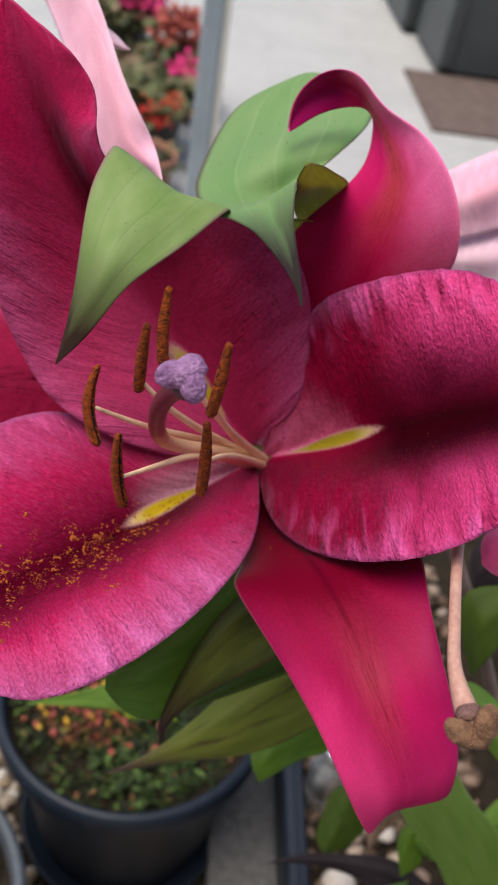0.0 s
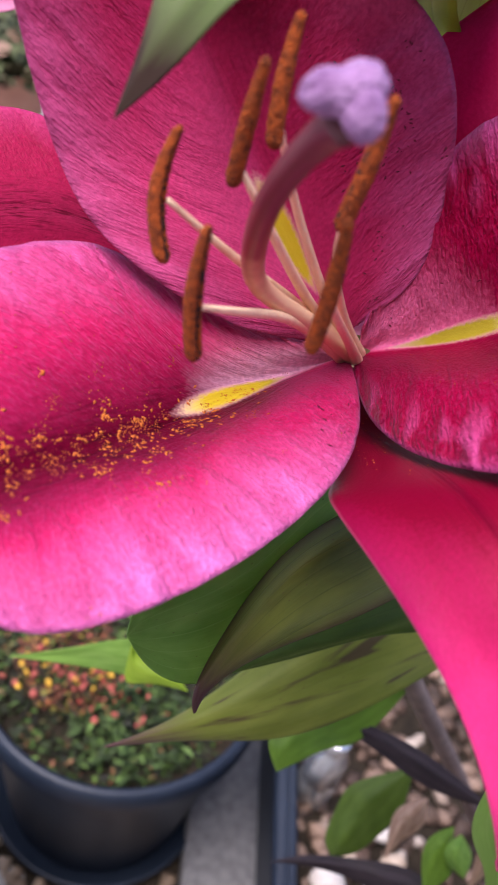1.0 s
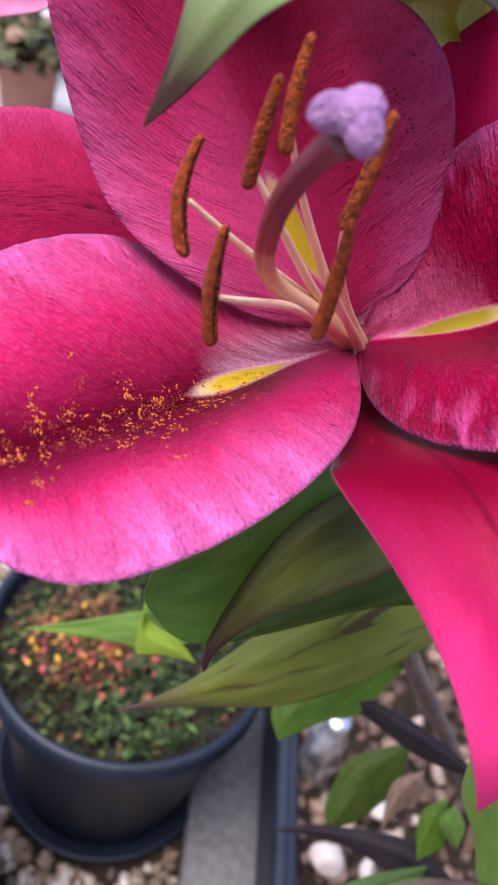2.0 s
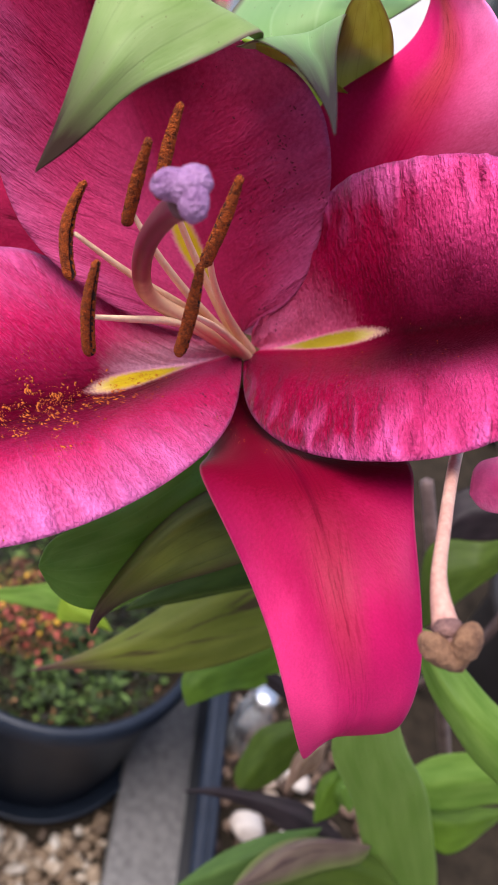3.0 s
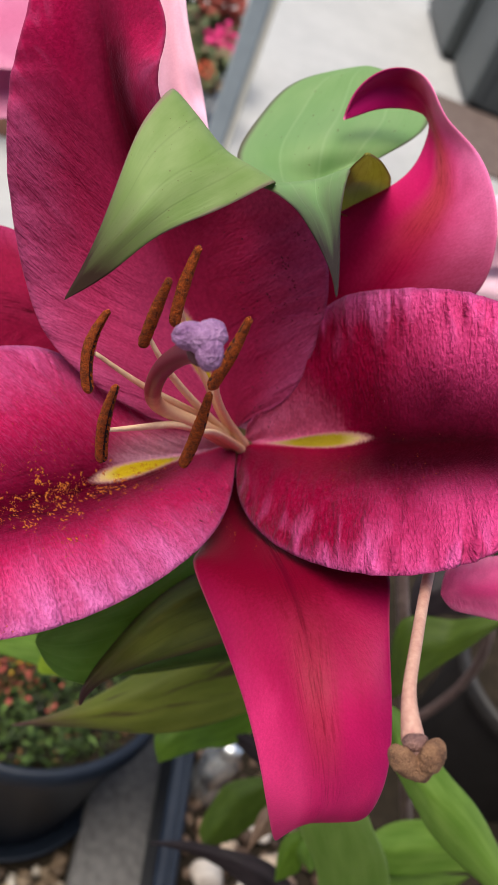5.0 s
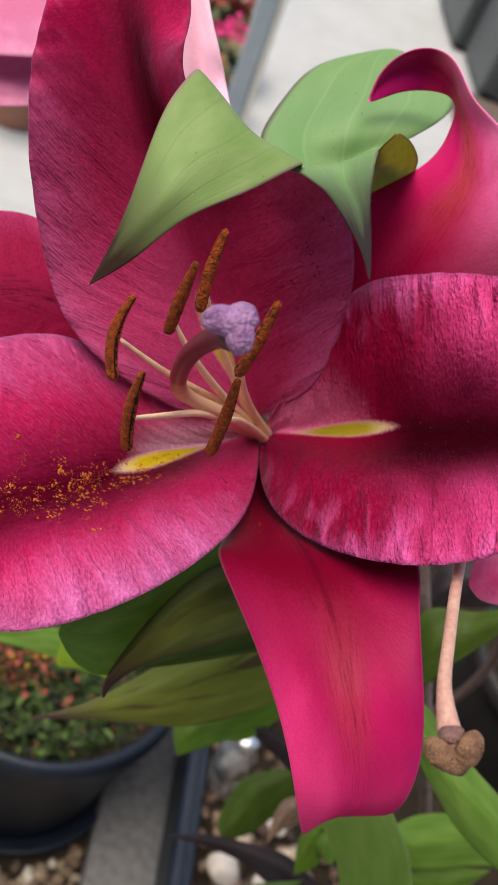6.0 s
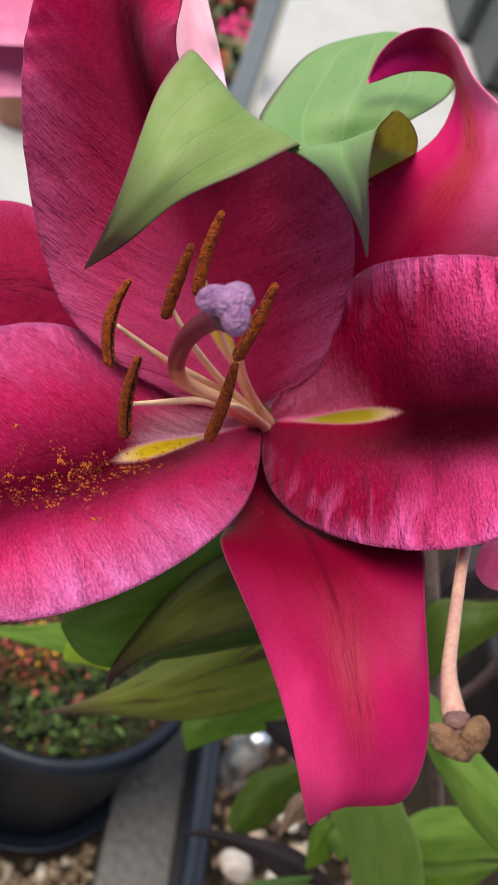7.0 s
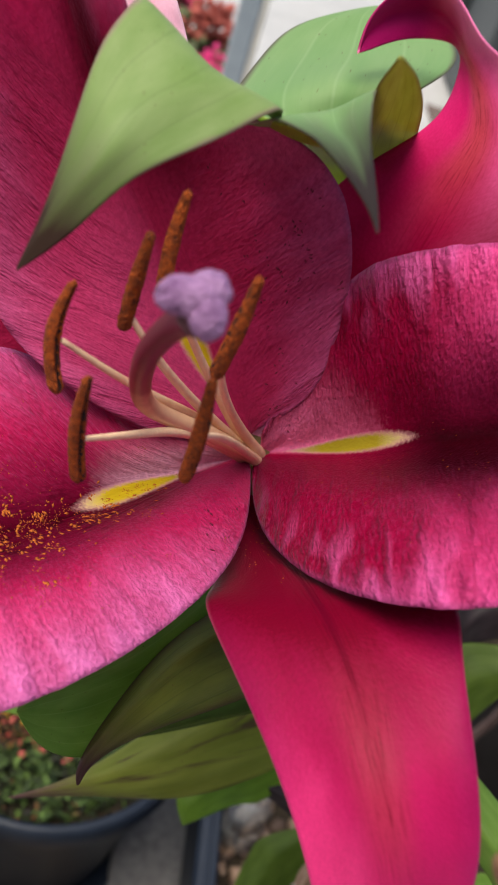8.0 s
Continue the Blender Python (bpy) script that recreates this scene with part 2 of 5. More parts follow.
    if wrinkle > 0.5:
        col = mix(nt, ramp(nt, off, [(0.955, grey(0.0)), (0.99, grey(0.55))]), col, tuple(c * 0.55 for c in rim))
    if crush:
        col = mix(nt, ramp(nt, off, [(0.975, grey(0.0)), (0.992, grey(0.12))]), col, (0.82, 0.24, 0.36))
    co = nt.nodes.new("ShaderNodeTexCoord").outputs["Object"]
    grain = node(nt, "ShaderNodeTexNoise", Scale=1500.0, Detail=2.0)
    nt.links.new(co, grain.inputs["Vector"])
    cells = node(nt, "ShaderNodeTexNoise", Scale=1000.0 if wrinkle > 0.1 else 2300.0, Detail=3.0)
    nt.links.new(co, cells.inputs["Vector"])
    col = mix(nt, 0.75 if wrinkle > 0.1 else 0.3 + 2.0 * crush, col, ramp(nt, cells.outputs[0], [(0.35, (0.82, 0.74, 0.78)), (0.65, (1.08, 1.08, 1.08))]), "MULTIPLY")
    if nectary:
        a = maths(nt, "POWER", maths(nt, "ABSOLUTE", maths(nt, "MULTIPLY", maths(nt, "SUBTRACT", v, nectary[0]), 1.0 / nectary[1])), 1.8)
        o = maths(nt, "POWER", maths(nt, "ABSOLUTE", maths(nt, "MULTIPLY", maths(nt, "SUBTRACT", u, 0.472), 2.0 * nectary[2])), 1.6)
        c = maths(nt, "ADD", maths(nt, "SUBTRACT", maths(nt, "SUBTRACT", 1.0, a), o), maths(nt, "MULTIPLY", maths(nt, "SUBTRACT", grain.outputs[0], 0.5), 0.35))
        c = maths(nt, "ADD", c, maths(nt, "MULTIPLY", maths(nt, "SUBTRACT", raw, 0.5), 0.3))
        col = mix(nt, ramp(nt, c, [(-0.0, grey(0.0)), (0.4, grey(0.6))]), col, (0.80, 0.42, 0.42))
        col = mix(nt, ramp(nt, c, [(0.2, grey(0.0)), (0.6, grey(1.0))]), col, ramp(nt, v, [(nectary[0] - nectary[1], nectary[4]), (nectary[0] - 0.35 * nectary[1], nectary[3]), (nectary[0] + 0.4 * nectary[1], nectary[3]), (nectary[0] + nectary[1], (0.82, 0.70, 0.36))]))
    nt.links.new(col, b.inputs["Base Color"])
    h = maths(nt, "MULTIPLY", maths(nt, "MULTIPLY", fold, mask), 3.0 * wrinkle)
    h = maths(nt, "ADD", h, maths(nt, "MULTIPLY", broad, 1.2 * wrinkle))
    h = maths(nt, "ADD", h, maths(nt, "MULTIPLY", maths(nt, "MULTIPLY", vein, near_mid), 0.35 * lines))
    h = maths(nt, "ADD", h, maths(nt, "MULTIPLY", maths(nt, "MULTIPLY", raw, mask), 0.01 + wrinkle * (0.4 + 0.75 * hatch)))
    h = maths(nt, "ADD", h, maths(nt, "MULTIPLY", grain.outputs[0], 0.12 if wrinkle > 0.1 else crush))
    bp = node(nt, "ShaderNodeBump", Strength=0.9, Distance=0.0013)
    nt.links.new(h, bp.inputs["Height"])
    nt.links.new(bp.outputs[0], b.inputs["Normal"])
    glow(nt, b, col, thin)
    return m


YELLOW = (0.60, 0.44, 0.015)
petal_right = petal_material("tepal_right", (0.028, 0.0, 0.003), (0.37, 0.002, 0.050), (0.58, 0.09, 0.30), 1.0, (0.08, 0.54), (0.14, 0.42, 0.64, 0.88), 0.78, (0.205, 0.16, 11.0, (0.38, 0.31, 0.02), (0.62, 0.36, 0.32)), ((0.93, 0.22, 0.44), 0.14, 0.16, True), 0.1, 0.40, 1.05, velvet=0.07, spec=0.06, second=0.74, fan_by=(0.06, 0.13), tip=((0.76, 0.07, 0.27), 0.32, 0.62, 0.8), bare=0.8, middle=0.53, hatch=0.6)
# rim: paler flesh with the lilac of reflected sky painted in
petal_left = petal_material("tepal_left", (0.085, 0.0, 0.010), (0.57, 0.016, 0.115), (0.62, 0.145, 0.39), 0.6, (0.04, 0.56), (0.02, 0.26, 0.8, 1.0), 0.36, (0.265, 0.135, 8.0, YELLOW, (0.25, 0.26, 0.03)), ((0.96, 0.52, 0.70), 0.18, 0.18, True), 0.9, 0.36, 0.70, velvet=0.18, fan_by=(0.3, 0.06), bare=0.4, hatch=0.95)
# channel: dark midrib, moved aside to paint in the shade of the leaf too
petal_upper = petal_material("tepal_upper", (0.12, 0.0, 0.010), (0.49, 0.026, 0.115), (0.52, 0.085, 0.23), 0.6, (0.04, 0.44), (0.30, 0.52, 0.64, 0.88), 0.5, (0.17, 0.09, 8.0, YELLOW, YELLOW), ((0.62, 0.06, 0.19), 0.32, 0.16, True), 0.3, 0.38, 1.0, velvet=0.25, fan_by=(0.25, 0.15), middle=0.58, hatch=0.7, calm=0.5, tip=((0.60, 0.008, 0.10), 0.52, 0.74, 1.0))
# tip colour paints the satin highlight on the first half
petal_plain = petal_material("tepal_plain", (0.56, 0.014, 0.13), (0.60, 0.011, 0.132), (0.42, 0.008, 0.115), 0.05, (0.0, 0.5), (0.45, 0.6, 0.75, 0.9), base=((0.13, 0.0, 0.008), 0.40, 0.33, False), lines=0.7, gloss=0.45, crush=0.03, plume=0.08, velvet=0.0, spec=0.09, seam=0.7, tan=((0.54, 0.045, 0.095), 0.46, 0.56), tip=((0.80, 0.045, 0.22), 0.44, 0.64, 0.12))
# dark base paints in the leaf's shade, bright rim the sky-lit second half
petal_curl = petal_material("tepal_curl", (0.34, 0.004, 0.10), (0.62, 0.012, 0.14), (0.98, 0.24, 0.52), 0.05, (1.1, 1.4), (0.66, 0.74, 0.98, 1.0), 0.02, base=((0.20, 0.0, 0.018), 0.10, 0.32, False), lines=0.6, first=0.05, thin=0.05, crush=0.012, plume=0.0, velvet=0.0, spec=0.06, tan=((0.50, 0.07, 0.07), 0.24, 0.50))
petal_dark = petal_material("tepal_dark", (0.26, 0.010, 0.05), (0.34, 0.010, 0.06), (0.40, 0.03, 0.12), 0.2, (0.0, 0.4), lines=0.9, velvet=0.15)
petal_pale = petal_material("tepal_pale", (0.76, 0.38, 0.48), (0.82, 0.46, 0.58), (0.86, 0.56, 0.68), 0.0, lines=0.1)
petal_white = petal_material("tepal_white", (0.72, 0.48, 0.57), (0.80, 0.56, 0.66), (0.84, 0.66, 0.74), 0.0, lines=0.1)
petal_rose = petal_material("tepal_rose", (0.58, 0.15, 0.29), (0.64, 0.20, 0.36), (0.70, 0.28, 0.43), 0.0, lines=0.1)
petal_pink = petal_material("tepal_pink", (0.80, 0.07, 0.26), (0.88, 0.13, 0.34), (0.88, 0.22, 0.42), 0.1, lines=0.1)
leaf_pale = leafy("leaf_pale", (0.20, 0.31, 0.085), (0.27, 0.37, 0.135), ((0.045, 0.024, 0.016), 0.61, True), lines=4.0, margin=(0.34, 0.22, 0.20), groove_by=0.20, margin_from=0.93)
leaf_olive = leafy("leaf_olive", (0.34, 0.32, 0.07), (0.42, 0.41, 0.11), lines=5.0, margin=(0.26, 0.18, 0.09), through=0.65)
leaf_bud = leafy("leaf_bud", (0.10, 0.12, 0.014), (0.18, 0.205, 0.030), ((0.06, 0.022, 0.022), 0.56, True), margin=(0.07, 0.028, 0.024), margin_from=0.72)
leaf_green = leafy("leaf_green", (0.09, 0.17, 0.014), (0.14, 0.25, 0.025))
leaf_dark = leafy("leaf_dark", (0.065, 0.13, 0.028), (0.10, 0.18, 0.042))
leaf_lime = leafy("leaf_lime", (0.28, 0.42, 0.03), (0.38, 0.52, 0.05), through=0.5)
leaf_bright = leafy("leaf_bright", (0.15, 0.29, 0.040), (0.24, 0.39, 0.075), None, 0.42, 7.0, through=0.45, vein=(0.32, 0.46, 0.12))
dry_tan = leafy("leaf_dry", (0.24, 0.14, 0.09), (0.42, 0.28, 0.2), None, 0.7, 4.0)
leaf_fresh = leafy("leaf_fresh", (0.27, 0.44, 0.085), (0.37, 0.53, 0.14), None, 0.42, 7.0, through=0.5, vein=(0.46, 0.60, 0.20))
leaf_deep = leafy("leaf_deep", (0.055, 0.095, 0.010), (0.085, 0.135, 0.018))
leaf_wine = leafy("leaf_wine", (0.13, 0.085, 0.075), (0.20, 0.15, 0.11), None, 0.55, 7.0, margin=(0.13, 0.21, 0.03), margin_from=0.45, streak=(0.06, 0.035, 0.04))
leaf_purple = leafy("leaf_purple", (0.018, 0.012, 0.015), (0.04, 0.028, 0.033), None, 0.5)
old_brown = textured("old_stigma", (0.10, 0.04, 0.025), (0.52, 0.28, 0.15), 520, 0.85, 0.9)
old_purple = textured("old_collar", (0.07, 0.03, 0.035), (0.30, 0.16, 0.13), 400, 0.7, 0.5)
old_pink = textured("old_style", (0.38, 0.17, 0.14), (0.60, 0.38, 0.29), 160, 0.5, 0.15)
stem_brown = textured("stem_purple", (0.09, 0.055, 0.05), (0.22, 0.15, 0.135), 90, 0.55)
grain_orange = textured("pollen_grain", (0.24, 0.04, 0.004), (0.56, 0.16, 0.018), 700, 0.9, 0.2)
papilla_dark = textured("papilla", (0.10, 0.0, 0.018), (0.18, 0.002, 0.03), 300, 0.5, 0.2)
pebble = textured("pebble", (0.34, 0.24, 0.16), (0.56, 0.44, 0.33), 40, 0.8, 0.4)
stone_white = textured("stone_white", (0.38, 0.31, 0.26), (0.66, 0.60, 0.53), 50, 0.75, 0.5)
terracotta = textured("terracotta", (0.27, 0.12, 0.08), (0.38, 0.18, 0.12), 20, 0.85)
red_bloom = textured("bloom_red", (0.62, 0.02, 0.015), (0.75, 0.05, 0.03), 60, 0.6)
orange_bloom = textured("bloom_orange", (0.52, 0.05, 0.025), (0.62, 0.13, 0.06), 60, 0.7)
bed_red = textured("bloom_dull_red", (0.22, 0.02, 0.015), (0.36, 0.05, 0.03), 60, 0.7)
pink_bloom = textured("bloom_pink", (0.68, 0.02, 0.16), (0.78, 0.06, 0.26), 60, 0.6)
yellow_bloom = textured("bloom_yellow", (0.55, 0.28, 0.02), (0.7, 0.42, 0.03), 60, 0.6)
rust_bloom = textured("bloom_rust", (0.30, 0.05, 0.04), (0.42, 0.10, 0.07), 60, 0.7)
foil = textured("bottle_plastic", (0.55, 0.56, 0.57), (0.85, 0.86, 0.87), 60, 0.14, 0.6, 6.0, 0.6, 0.85)
cream_trim = textured("trim_cream", (0.55, 0.53, 0.46), (0.64, 0.62, 0.55), 6, 0.6)
leaf_streak = leafy("leaf_streak", (0.18, 0.21, 0.025), (0.27, 0.30, 0.05), ((0.12, 0.05, 0.06), 0.72, True), 0.45, 9.0, streak=(0.085, 0.04, 0.03))
leaf_pale_turned = leafy("leaf_pale_turned", (0.18, 0.33, 0.115), (0.24, 0.38, 0.155), ((0.030, 0.020, 0.016), 0.60, False), lines=4.0, margin=(0.12, 0.07, 0.07), groove_by=0.30, margin_from=0.93, vein=(0.36, 0.50, 0.26))
pot_light = textured("pot_slate", (0.06, 0.07, 0.085), (0.09, 0.10, 0.12), 12, 0.5)
pot_black = textured("pot_black", (0.012, 0.011, 0.011), (0.025, 0.022, 0.022), 12, 0.5)
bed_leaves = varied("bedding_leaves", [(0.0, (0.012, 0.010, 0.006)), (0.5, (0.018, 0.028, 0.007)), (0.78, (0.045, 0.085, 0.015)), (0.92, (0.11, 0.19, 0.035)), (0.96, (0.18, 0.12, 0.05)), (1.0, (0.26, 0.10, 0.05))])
bed_rust = varied("bedding_rust", [(0.0, (0.03, 0.02, 0.01)), (0.45, (0.10, 0.04, 0.02)), (0.75, (0.22, 0.05, 0.025)), (0.9, (0.30, 0.20, 0.03)), (1.0, (0.10, 0.16, 0.03))])
bed_broad = varied("bedding_broad", [(0.0, (0.02, 0.035, 0.010)), (0.6, (0.05, 0.09, 0.02)), (1.0, (0.14, 0.23, 0.05))])
ger_leaves = varied("geranium_leaves", [(0.0, (0.045, 0.055, 0.025)), (0.6, (0.13, 0.15, 0.06)), (1.0, (0.25, 0.15, 0.10))])
stone_mix = varied("gravel_stone", [(0.0, (0.10, 0.07, 0.05)), (0.35, (0.24, 0.17, 0.11)), (0.7, (0.38, 0.30, 0.22)), (1.0, (0.62, 0.58, 0.52))])
stone_pale = varied("planter_stone", [(0.0, (0.03, 0.02, 0.015)), (0.5, (0.10, 0.06, 0.04)), (0.88, (0.26, 0.17, 0.12)), (1.0, (0.46, 0.38, 0.31))])
cream = textured("filament_cream", (0.80, 0.50, 0.32), (0.90, 0.70, 0.45), 60)
anther_dark = textured("anther_furrow", (0.012, 0.004, 0.004), (0.06, 0.014, 0.008), 500, 0.8, 0.6)
pollen = textured("pollen_brown", (0.04, 0.006, 0.002), (0.68, 0.125, 0.007), 800, 0.95, 0.9, 4.0)
style_red, nt, bs = material("style_red", 0.45, 0.4)
st_sep = nt.nodes.new("ShaderNodeSeparateXYZ")
nt.links.new(nt.nodes.new("ShaderNodeUVMap").outputs[0], st_sep.inputs[0])
st_noise = node(nt, "ShaderNodeTexNoise", Scale=250.0, Detail=3.0)
nt.links.new(nt.nodes.new("ShaderNodeTexCoord").outputs["Object"], st_noise.inputs["Vector"])
nt.links.new(ramp(nt, maths(nt, "ADD", st_sep.outputs[1], maths(nt, "MULTIPLY", maths(nt, "SUBTRACT", st_noise.outputs[0], 0.5), 0.12)), [(0.0, (0.09, 0.018, 0.028)), (0.30, (0.12, 0.014, 0.022)), (0.46, (0.26, 0.05, 0.04)), (0.56, (0.62, 0.30, 0.17)), (0.72, (0.84, 0.56, 0.33))]), bs.inputs["Base Color"])
stigma_violet = textured("stigma_violet", (0.11, 0.03, 0.12), (0.42, 0.23, 0.42), 260, 0.5, 0.6, 5.0)
pot_plastic = textured("pot_plastic", (0.008, 0.012, 0.021), (0.015, 0.022, 0.036), 12, 0.45, 0.2, 6.0, 0.3)
concrete = textured("concrete_edging", (0.09, 0.088, 0.09), (0.22, 0.215, 0.215), 110, 0.9, 0.6)
wall_brick = textured("wall_render", (0.22, 0.19, 0.17), (0.30, 0.27, 0.25), 3, 0.9)
paving = textured("pale_paving", (0.360, 0.356, 0.348), (0.468, 0.464, 0.450), 3, 0.6)
soil = textured("soil", (0.010, 0.008, 0.006), (0.04, 0.03, 0.02), 60, 0.95, 1.0, 6.0, 0.1)
bin_grey = textured("bin_grey", (0.045, 0.052, 0.053), (0.065, 0.073, 0.074), 4, 0.5)
mat_brown = textured("mat_brown", (0.085, 0.058, 0.05), (0.16, 0.118, 0.10), 30, 0.95, 0.8)
post_grey = textured("post_grey", (0.24, 0.28, 0.31), (0.32, 0.37, 0.40), 6, 0.4)


# ---------------- shapes ----------------
def spline(points, ts):
    """Natural cubic spline through rows of points at the values ts of the row number."""
    p = np.asarray(points, float)
    n = len(p)
    a = np.zeros((n, n))
    rhs = np.zeros_like(p)
    a[0, 0] = a[-1, -1] = 1
    for i in range(1, n - 1):
        a[i, i - 1], a[i, i], a[i, i + 1] = 1, 4, 1
        rhs[i] = 6 * (p[i + 1] - 2 * p[i] + p[i - 1])
    k = np.linalg.solve(a, rhs.reshape(n, -1)).reshape(p.shape)
    ts = np.asarray(ts, float)
    i = np.clip(ts.astype(int), 0, n - 2)
    f = (ts - i).reshape((-1,) + (1,) * (p.ndim - 1))
    g = 1 - f
    return g * p[i] + f * p[i + 1] + ((g ** 3 - g) * k[i] + (f ** 3 - f) * k[i + 1]) / 6


FLOWER = pose(0.0291, 0.1952, 0.7796, 47.10, -18.22, 5.45)


def blade_grid(stations, along, across, ruffle=0.0, waves=22.0, crease=0.0, pleat=0.0):
    """A loft through stations: one rim, midrib, other rim (millimetres from the throat) and how far each half swells forward.
    ruffle: how far the rims ripple; crease: how deep the midrib is sunk; pleat: height of the short folds that run out to the rims."""
    net = []
    fwd = np.array((0, 0, 1.0))
    for l, m, r, bl, br in stations:
        l, m, r = (np.array(q, float) for q in (l, m, r))
        net.append([l, (l + m) / 2 + bl * fwd, m, (m + r) / 2 + br * fwd, r])
    rows = spline(np.array(net), np.linspace(0, len(net) - 1, along))
    grid = np.stack([spline(row, np.linspace(0, 4, across)) for row in rows])
    v, u = np.linspace(0, 1, along)[:, None], np.linspace(-1, 1, across)[None, :]
    wave = np.sin(waves * 2 * math.pi * v + 1.3 * np.sin(9 * v) + 2 * (u > 0)) * (0.6 + 0.4 * np.sin(31 * v + u))
    wave = wave + 0.5 * np.sin(waves * 3.7 * math.pi * v + 4 * np.sin(5 * v))
    lift = ruffle * wave * np.abs(u) ** 4 * np.minimum(1, 4 * v) - crease * np.exp(-(u / 0.07) ** 2) * np.minimum(1, 3 * v) * np.minimum(1, 3 * (1 - v))
    ridge = np.sin(46 * math.pi * (v - 0.08 * np.abs(u)) + 2.2 * np.sin(13 * v + 2 * u) + 1.4 * np.sin(29 * v))
    lift = lift + pleat * np.maximum(0, ridge) ** 1.5 * (0.55 + 0.45 * np.sin(37 * v + 3 * u)) * np.clip((np.abs(u) - 0.52) / 0.36, 0, 1) ** 1.5 * (1 - 0.75 * np.clip((np.abs(u) - 0.90) / 0.10, 0, 1))
    return grid + lift[..., None] * fwd


def scatter(grid, count, us, vs, size, seed, lump=0.0, flat=0.6, long=1.0):
    """Many small grains lying on the front of a grid; us and vs are mean and spread across and along."""
    rng = np.random.default_rng(seed)
    a, c, _ = grid.shape
    nor = np.cross(np.gradient(grid, axis=1), np.gradient(grid, axis=0))
    nor /= np.linalg.norm(nor, axis=2, keepdims=True) + 1e-9
    nor *= np.where(nor[..., 2:] < 0, -1, 1)
    bm = bmesh.new()
    centres = np.stack([rng.normal(us[0], us[1], 60), rng.normal(vs[0], vs[1], 60)], 1)
    for _ in range(count):
        if lump and rng.random() < lump:
            u, v = centres[rng.integers(60)] + rng.normal(0, 1, 2) * (0.009, 0.006)
        else:
            u, v = rng.normal(us[0], us[1]), rng.normal(vs[0], vs[1])
        if not (0.01 < u < 0.99 and 0.02 < v < 0.98):
            continue
        i, j = int(v * (a - 1)), int(u * (c - 1))
        fi, fj = v * (a - 1) - i, u * (c - 1) - j
        p = (grid[i, j] * (1 - fi) + grid[i + 1, j] * fi) * (1 - fj) + (grid[i, j + 1] * (1 - fi) + grid[i + 1, j + 1] * fi) * fj
        n = nor[i, j]
        s = size * rng.uniform(0.4, 1.6)
        t1 = np.cross(n, rng.normal(size=3))
        t1 /= np.linalg.norm(t1) + 1e-9
        t2 = np.cross(n, t1)
        q = p + n * 0.32
        pts = [q + t1 * s * long, q + t2 * s * 0.8, q - t1 * s * 0.9 * long, q - t2 * s * 0.7, q + n * s * flat, q - n * s * 0.5]
        w = to_world(np.array(pts))
        vs_ = [bm.verts.new(x) for x in w]
        for k in range(4):
            bm.faces.new([vs_[k], vs_[(k + 1) % 4], vs_[4]]).smooth = True
            bm.faces.new([vs_[(k + 1) % 4], vs_[k], vs_[5]]).smooth = True
    return bm


def sheet(grid, thick):
    """A bmesh of a grid of places (metres) with thickness and closed rims; UV u across, v along."""
    a, c, _ = grid.shape
    du, dv = np.gradient(grid, axis=1), np.gradient(grid, axis=0)
    nor = np.cross(du, dv)
    nor /= np.linalg.norm(nor, axis=2, keepdims=True) + 1e-12
    edge = np.minimum(1, np.minimum(np.arange(c), np.arange(c)[::-1]) / 3 + 0.35)[None, :, None]
    bm = bmesh.new()
    uv = bm.loops.layers.uv.new("UVMap")
    front = [[bm.verts.new(p) for p in row] for row in grid + nor * thick / 2 * edge]
    back = [[bm.verts.new(p) for p in row] for row in grid - nor * thick / 2 * edge]

    def face(vs, tags):
        f = bm.faces.new(vs)
        f.smooth = True
        for l, q in zip(f.loops, tags):
            l[uv].uv = q

    for i in range(a - 1):
        for j in range(c - 1):
            q = [(i, j), (i, j + 1), (i + 1, j + 1), (i + 1, j)]
            tags = [(y / (c - 1), x / (a - 1)) for x, y in q]
            face([front[x][y] for x, y in q], tags)
            face([back[x][y] for x, y in q[::-1]], tags[::-1])
    loop = [(i, 0) for i in range(a)] + [(a - 1, j) for j in range(1, c)] + [(i, c - 1) for i in range(a - 2, -1, -1)] + [(0, j) for j in range(c - 2, 0, -1)]
    for (x0, y0), (x1, y1) in zip(loop, loop[1:] + loop[:1]):
        face([front[x0][y0], front[x1][y1], back[x1][y1], back[x0][y0]], [(y / (c - 1), x / (a - 1)) for x, y in ((x0, y0), (x1, y1), (x1, y1), (x0, y0))])
    bmesh.ops.recalc_face_normals(bm, faces=bm.faces)
    return bm


def to_world(grid):
    m = np.array(FLOWER)
    return grid / 1000 @ m[:3, :3].T + m[:3, 3]


